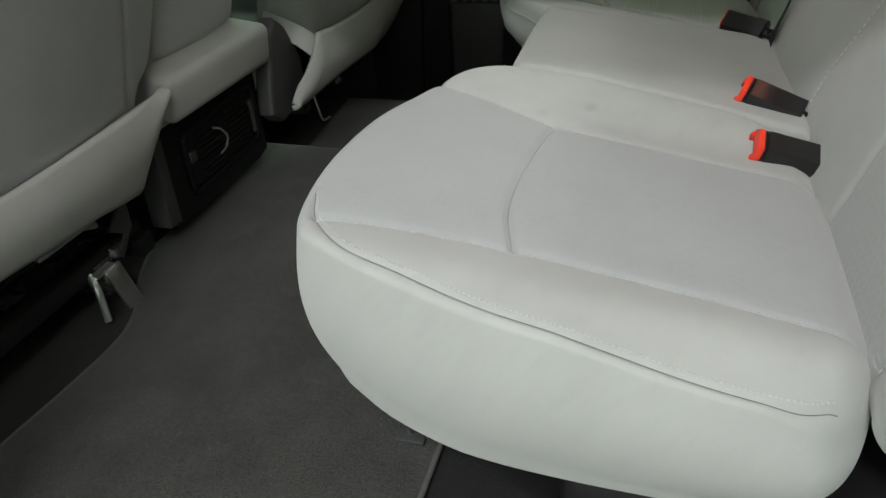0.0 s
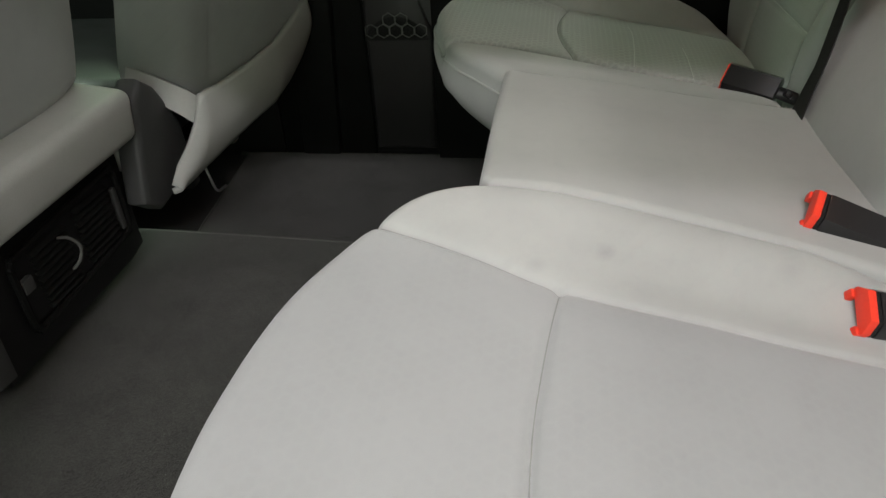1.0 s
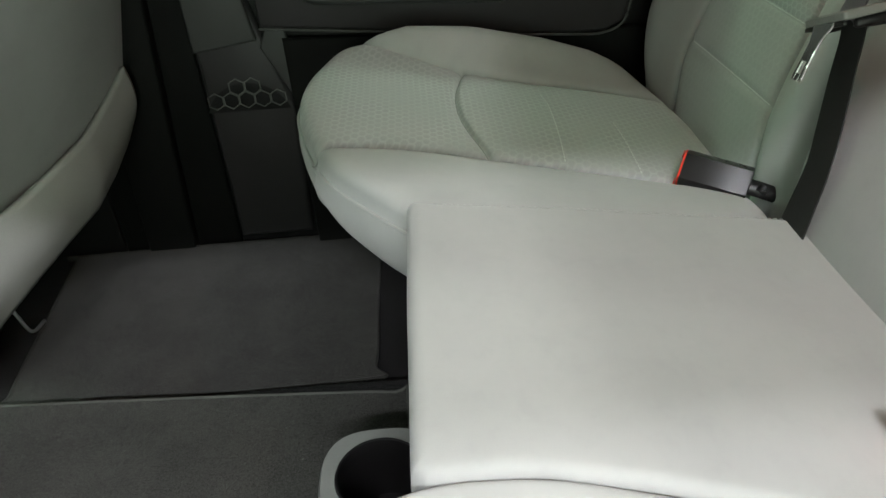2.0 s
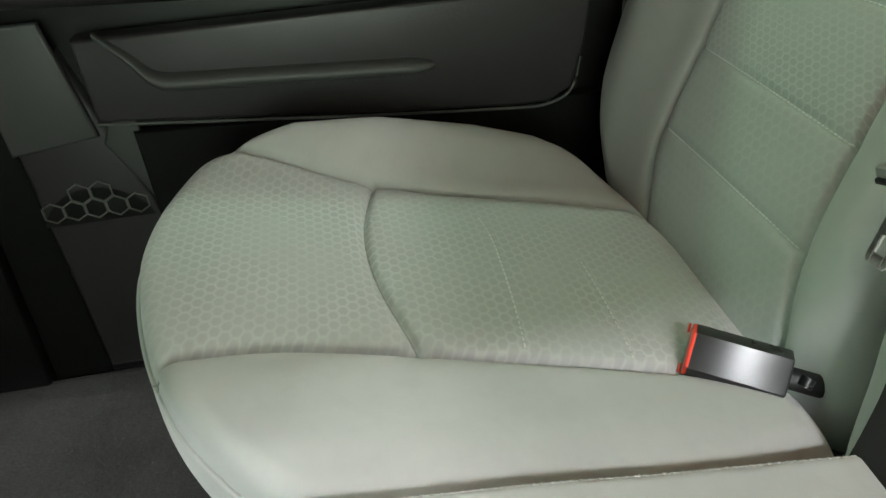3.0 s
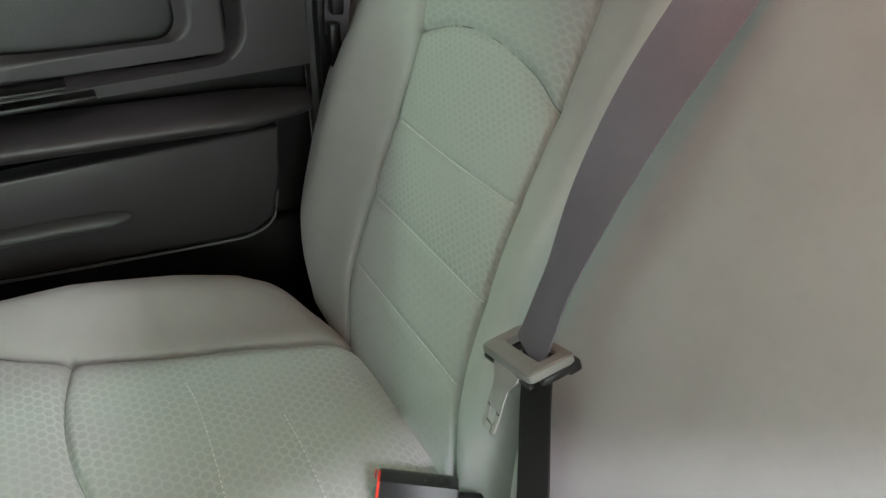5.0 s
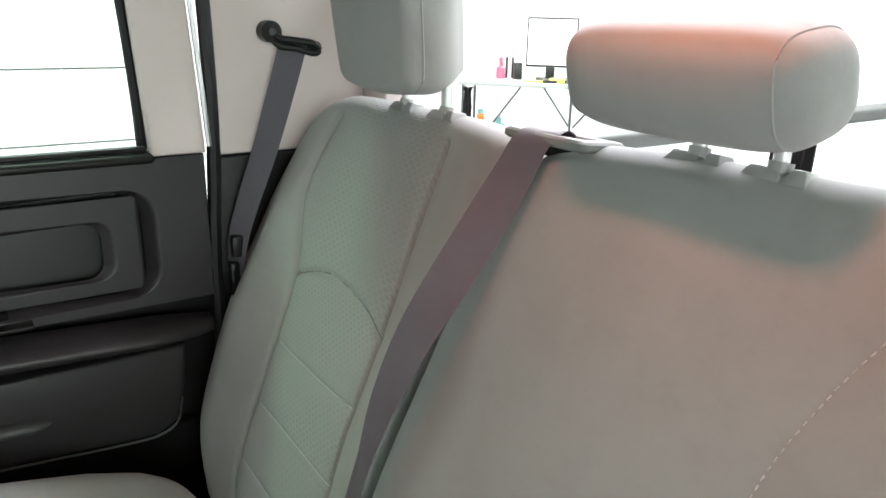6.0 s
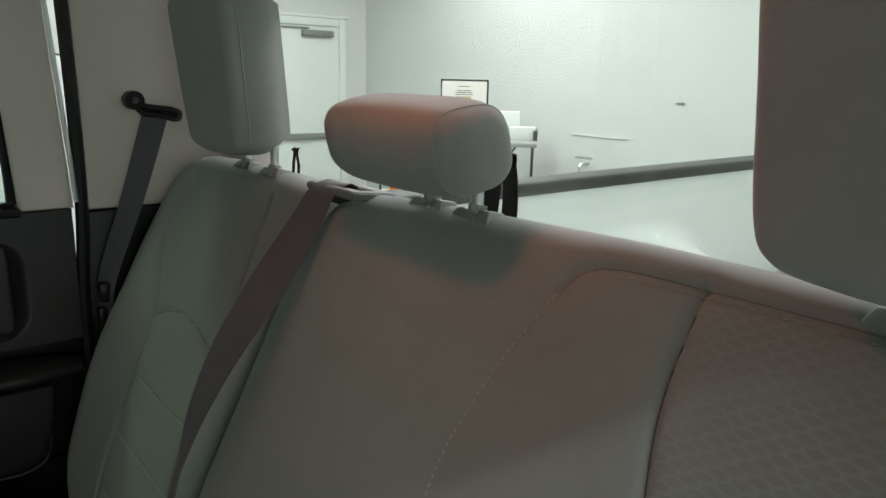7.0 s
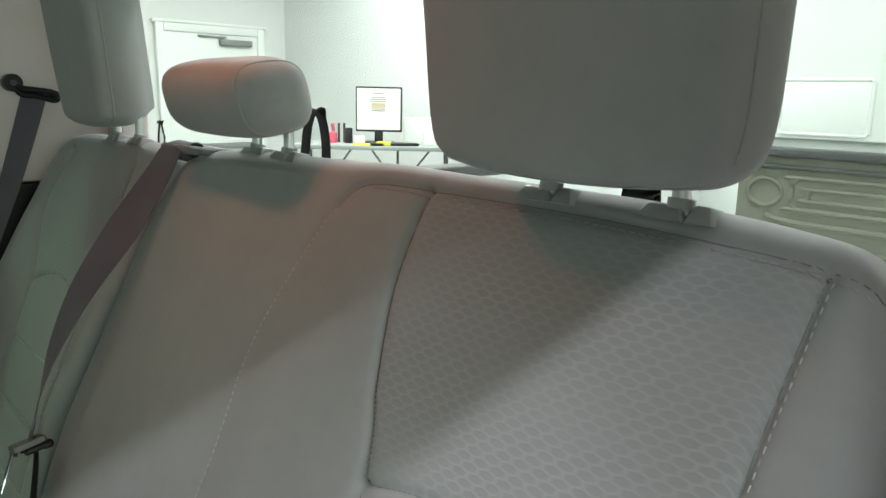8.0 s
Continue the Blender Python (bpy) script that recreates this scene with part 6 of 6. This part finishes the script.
slab("wall_front_garage", (-7.12, -5.0, GROUND), (-7.0, YW, TOP), WALL, "white painted garage wall", "wall", 0)
slab("ceiling_garage", (-7.0, -5.0, TOP), (XW, YW, TOP + 0.1), CEIL, "white garage ceiling", "ceiling", 0)


def office_door():
    d = thing("door_office", "closed white door with a closer and white frame", "door", (3.2, PLAN_Y, PLAN_Z), kind="structure")
    x0, x1, z1 = 3.11, 4.02, 1.655
    inv = Matrix.Translation((-3.2, -PLAN_Y, -PLAN_Z))
    part("leaf", placed(solid_box((x0, PLAN_Y - 0.035, PLAN_Z), (x1, PLAN_Y - 0.005, z1), 0.004), inv), WHITE, d)
    part("frame", placed(joined(solid_box((x0 - 0.07, PLAN_Y - 0.055, PLAN_Z), (x0, PLAN_Y - 0.002, z1 + 0.07), 0.006), solid_box((x1, PLAN_Y - 0.055, PLAN_Z), (x1 + 0.07, PLAN_Y - 0.002, z1 + 0.07), 0.006), solid_box((x0, PLAN_Y - 0.055, z1), (x1, PLAN_Y - 0.002, z1 + 0.07), 0.006), solid_box((x0 - 0.10, PLAN_Y - 0.065, z1 + 0.07), (x1 + 0.10, PLAN_Y - 0.002, z1 + 0.095), 0.005)), inv), WHITE, d)
    part("door_closer", placed(joined(solid_box((3.62, PLAN_Y - 0.085, 1.555), (3.95, PLAN_Y - 0.036, 1.612), 0.015, 3), solid_box((3.42, PLAN_Y - 0.06, 1.622), (3.70, PLAN_Y - 0.045, 1.637), 0.004)), inv), GUIDE, d, "grey metal door closer")
    part("push_bar", placed(solid_box((x0 + 0.04, PLAN_Y - 0.075, 0.61), (x1 - 0.04, PLAN_Y - 0.036, 0.665), 0.008), inv), GUIDE, d, "grey metal push bar")
    return set_far(d)


office_door()


def roll_door():
    d = thing("door_garage", "white sectional garage door with horizontal joints", "garage door", (0.0, PLAN_Y - 0.05, PLAN_Z), kind="structure")
    for k in range(5):
        z = PLAN_Z + 0.085 + k * 0.545
        bm = solid_box((-3.2, -0.03, z + 0.004 - PLAN_Z), (2.3, 0.03, z + 0.537 - PLAN_Z), 0.010, 2)
        part("section", bm, WHITE, d)
    return set_far(d)


roll_door()


def added_bay_door():
    """An unseen sectional door added to the near wall behind its fill lamp, with rows of frosted panes."""
    d = thing("door_bay_added", "unseen white sectional door with frosted panes, added behind the fill lamp", "garage door", (0.3, -4.97, GROUND), kind="structure")
    for k in range(5):
        z = 0.05 + k * 0.545
        part("section", solid_box((-1.95, -0.02, z + 0.004), (1.95, 0.02, z + 0.537), 0.010, 2), WHITE, d)
        for x in (-1.45, -0.5, 0.5, 1.45):
            part("pane", solid_box((x - 0.36, 0.021, z + 0.10), (x + 0.36, 0.027, z + 0.44), 0.004), PANE, d, "frosted pane")
    return d


added_bay_door()


def rear_shutter():
    d = thing("door_shutter", "white overhead door panel with a rounded window", "garage door", (PLAN_X - 0.03, 0.9, PLAN_Z), kind="structure")
    part("section", solid_box((-0.02, -1.9, 1.38), (0.02, 0.62, 3.3), 0.01), WHITE, d)
    part("window_frame", tube([(-0.022, y - 0.9, z - PLAN_Z) for y, z in rounded(0.975, 1.005, 1.40, 1.274, 0.03, 5)], 0.010, 8, 90, True), WHITE, d)
    part("pane", solid_box((-0.026, 0.085, 1.415), (-0.021, 0.49, 1.665), 0.002), WHITE, d, "pale window pane")
    return set_far(d)


rear_shutter()


def work_table():
    tz = 0.80
    turn = Matrix.Translation((3.751, 3.930, 0)) @ Matrix.Rotation(radians(44), 4, "Z")

    def put(ob, x, y, z, rz=0.0):
        ob.matrix_world = FAR @ turn @ pose(x, y, z, 0, 0, rz)
        return ob

    t = put(thing("folding_table", "grey folding table with black tube legs", "table"), 0, 0, PLAN_Z)
    h = tz - PLAN_Z
    part("tabletop", solid_box((-0.25, -0.44, h - 0.03), (0.25, 0.66, h), 0.006), TABLE, t)
    part("upstand", solid_box((-0.05, -0.44, h), (0.25, -0.41, h + 0.07), 0.004), STEEL, t)
    for x, y in ((-0.22, -0.41), (0.22, -0.41), (-0.235, 0.63), (0.22, 0.63), (-0.22, -0.08)):
        part("leg", tube([(x, y, h - 0.03), (x, y, 0)], 0.009, 8, 4), STEEL, t)
    for a, b in ((-0.10, -0.30), (-0.08, 0.10), (0.43, 0.25)):
        part("brace", tube([(-0.22, a, h - 0.28), (-0.22, b, h - 0.03)], 0.007, 8, 4), STEEL, t)
    mon = put(thing("monitor", "black monitor with a lit document on its screen", "monitor"), 0.02, 0.085, tz)
    part("housing", solid_box((-0.015, -0.170, 0.085), (0.020, 0.166, 0.405), 0.006), BLACK, mon)
    part("screen", solid_box((-0.018, -0.159, 0.100), (-0.0155, 0.155, 0.393), 0.0), SCREEN, mon)
    for w, z in ((0.8, 0.355), (1.0, 0.325), (1.2, 0.312), (1.2, 0.299), (0.9, 0.245), (1.1, 0.232)):
        part("text_bar", solid_box((-0.0195, -0.05 * w, z), (-0.0185, 0.05 * w, z + 0.006), 0), SCREEN_TEXT, mon)
    part("document_block", solid_box((-0.0192, -0.05, 0.255), (-0.0183, 0.05, 0.29), 0), SCREEN_MARK, mon)
    part("stand", joined(solid_box((-0.01, -0.03, 0.01), (0.02, 0.03, 0.10), 0.004), solid_box((-0.08, -0.11, 0.0), (0.09, 0.11, 0.014), 0.005)), BLACK, mon)
    kb = put(thing("keyboard", "black keyboard in front of the monitor", "keyboard"), -0.16, -0.05, tz, 12)
    part("case", solid_box((-0.05, -0.17, 0.0), (0.05, 0.17, 0.02), 0.006), BLACK, kb)
    for k, (x, y, w, d, hh, mt, nm, lb) in enumerate(((-0.18, 0.17, 0.08, 0.13, 0.012, YELLOW, "paper_pad", "yellow paper pad on the table"), (-0.20, 0.02, 0.05, 0.10, 0.03, YELLOW, "note_block", "yellow note block beside the keyboard"), (0.10, -0.20, 0.08, 0.22, 0.19, PAPER, "paper_box", "white paper box on the table"),
                                                     (0.02, -0.33, 0.07, 0.18, 0.09, PAPER, "paper_tray", "white tray with holes on the table"), (-0.10, 0.21, 0.09, 0.07, 0.06, PAPER, "paper_stack", "loose white papers on the table"), (-0.02, 0.30, 0.05, 0.05, 0.11, BLACK, "pen_cup", "black pen cup on the table"))):
        tagged(put(part(nm, solid_box((-w / 2, -d / 2, 0), (w / 2, d / 2, hh), 0.004), mt), x, y, tz, 7 * k - 12), lb, nm.replace("_", " "))
    sp = put(thing("spray_bottle", "pink spray bottle on the table", "bottle"), 0.02, 0.42, tz)
    part("bottle", tube([(0, 0, 0), (0, 0.0, 0.06), (0.005, 0, 0.11)], [0.032, 0.030, 0.012], 12, 9), PINK, sp)
    part("trigger", solid_box((-0.035, -0.01, 0.11), (0.02, 0.01, 0.14), 0.004), PINK, sp)
    for y in (0.345, 0.385):
        tagged(put(part("marker_pen", tube([(0, 0, 0), (0, 0, 0.14)], 0.008, 8, 4), BLACK), 0.06, y, tz), "black marker standing on the table", "pen")
    st = put(thing("stool", "white box stool beside the table", "stool"), -0.05, 0.55, PLAN_Z)
    part("box", solid_box((-0.16, -0.22, 0.0), (0.16, 0.22, 0.80), 0.02), PAPER, st)
    jug = put(thing("jug", "orange plastic jug on the box stool", "jug"), -0.10, 0.53, PLAN_Z + 0.80)
    part("body", tube([(0, 0, 0), (0, 0, 0.10), (0, 0, 0.17)], [0.06, 0.06, 0.025], 14, 12), ORANGE, jug)
    part("cap", tube([(0, 0, 0.165), (0, 0, 0.20)], 0.02, 12, 4), TEAL, jug)
    bt = put(thing("bottle", "teal plastic bottle on the box stool", "bottle"), -0.06, 0.41, PLAN_Z + 0.80)
    part("body", tube([(0, 0, 0), (0, 0, 0.09), (0, 0, 0.15)], [0.05, 0.05, 0.02], 14, 12), TEAL, bt)
    part("cap", tube([(0, 0, 0.145), (0, 0, 0.17)], 0.018, 12, 4), PAPER, bt)


work_table()


def wall_fittings():
    a = part("wall_plate", solid_box((PLAN_X - 0.012, 2.66, 1.090), (PLAN_X - 0.001, 2.72, 1.097), 0.002), GUIDE)
    tagged(set_far(a), "small grey metal plate on the garage wall", "plate")
    b = part("wall_ledge", solid_box((PLAN_X - 0.008, 3.05, 0.837), (PLAN_X - 0.001, 3.56, 0.843), 0.002), WHITE)
    tagged(set_far(b), "thin white ledge on the garage wall", "ledge")
    tap = thing("tap", "bright wall tap on the garage wall", "tap", (PLAN_X - 0.04, 3.39, 0.65))
    part("spout", tube([(0.04, 0, 0), (-0.02, 0, 0), (-0.05, 0, -0.03), (-0.05, 0, -0.06)], 0.013, 8, 16), CHROME, tap)
    part("handle", tube([(-0.01, -0.07, 0.04), (-0.01, 0.07, 0.04)], 0.009, 8, 4), CHROME, tap)
    set_far(tap)


wall_fittings()
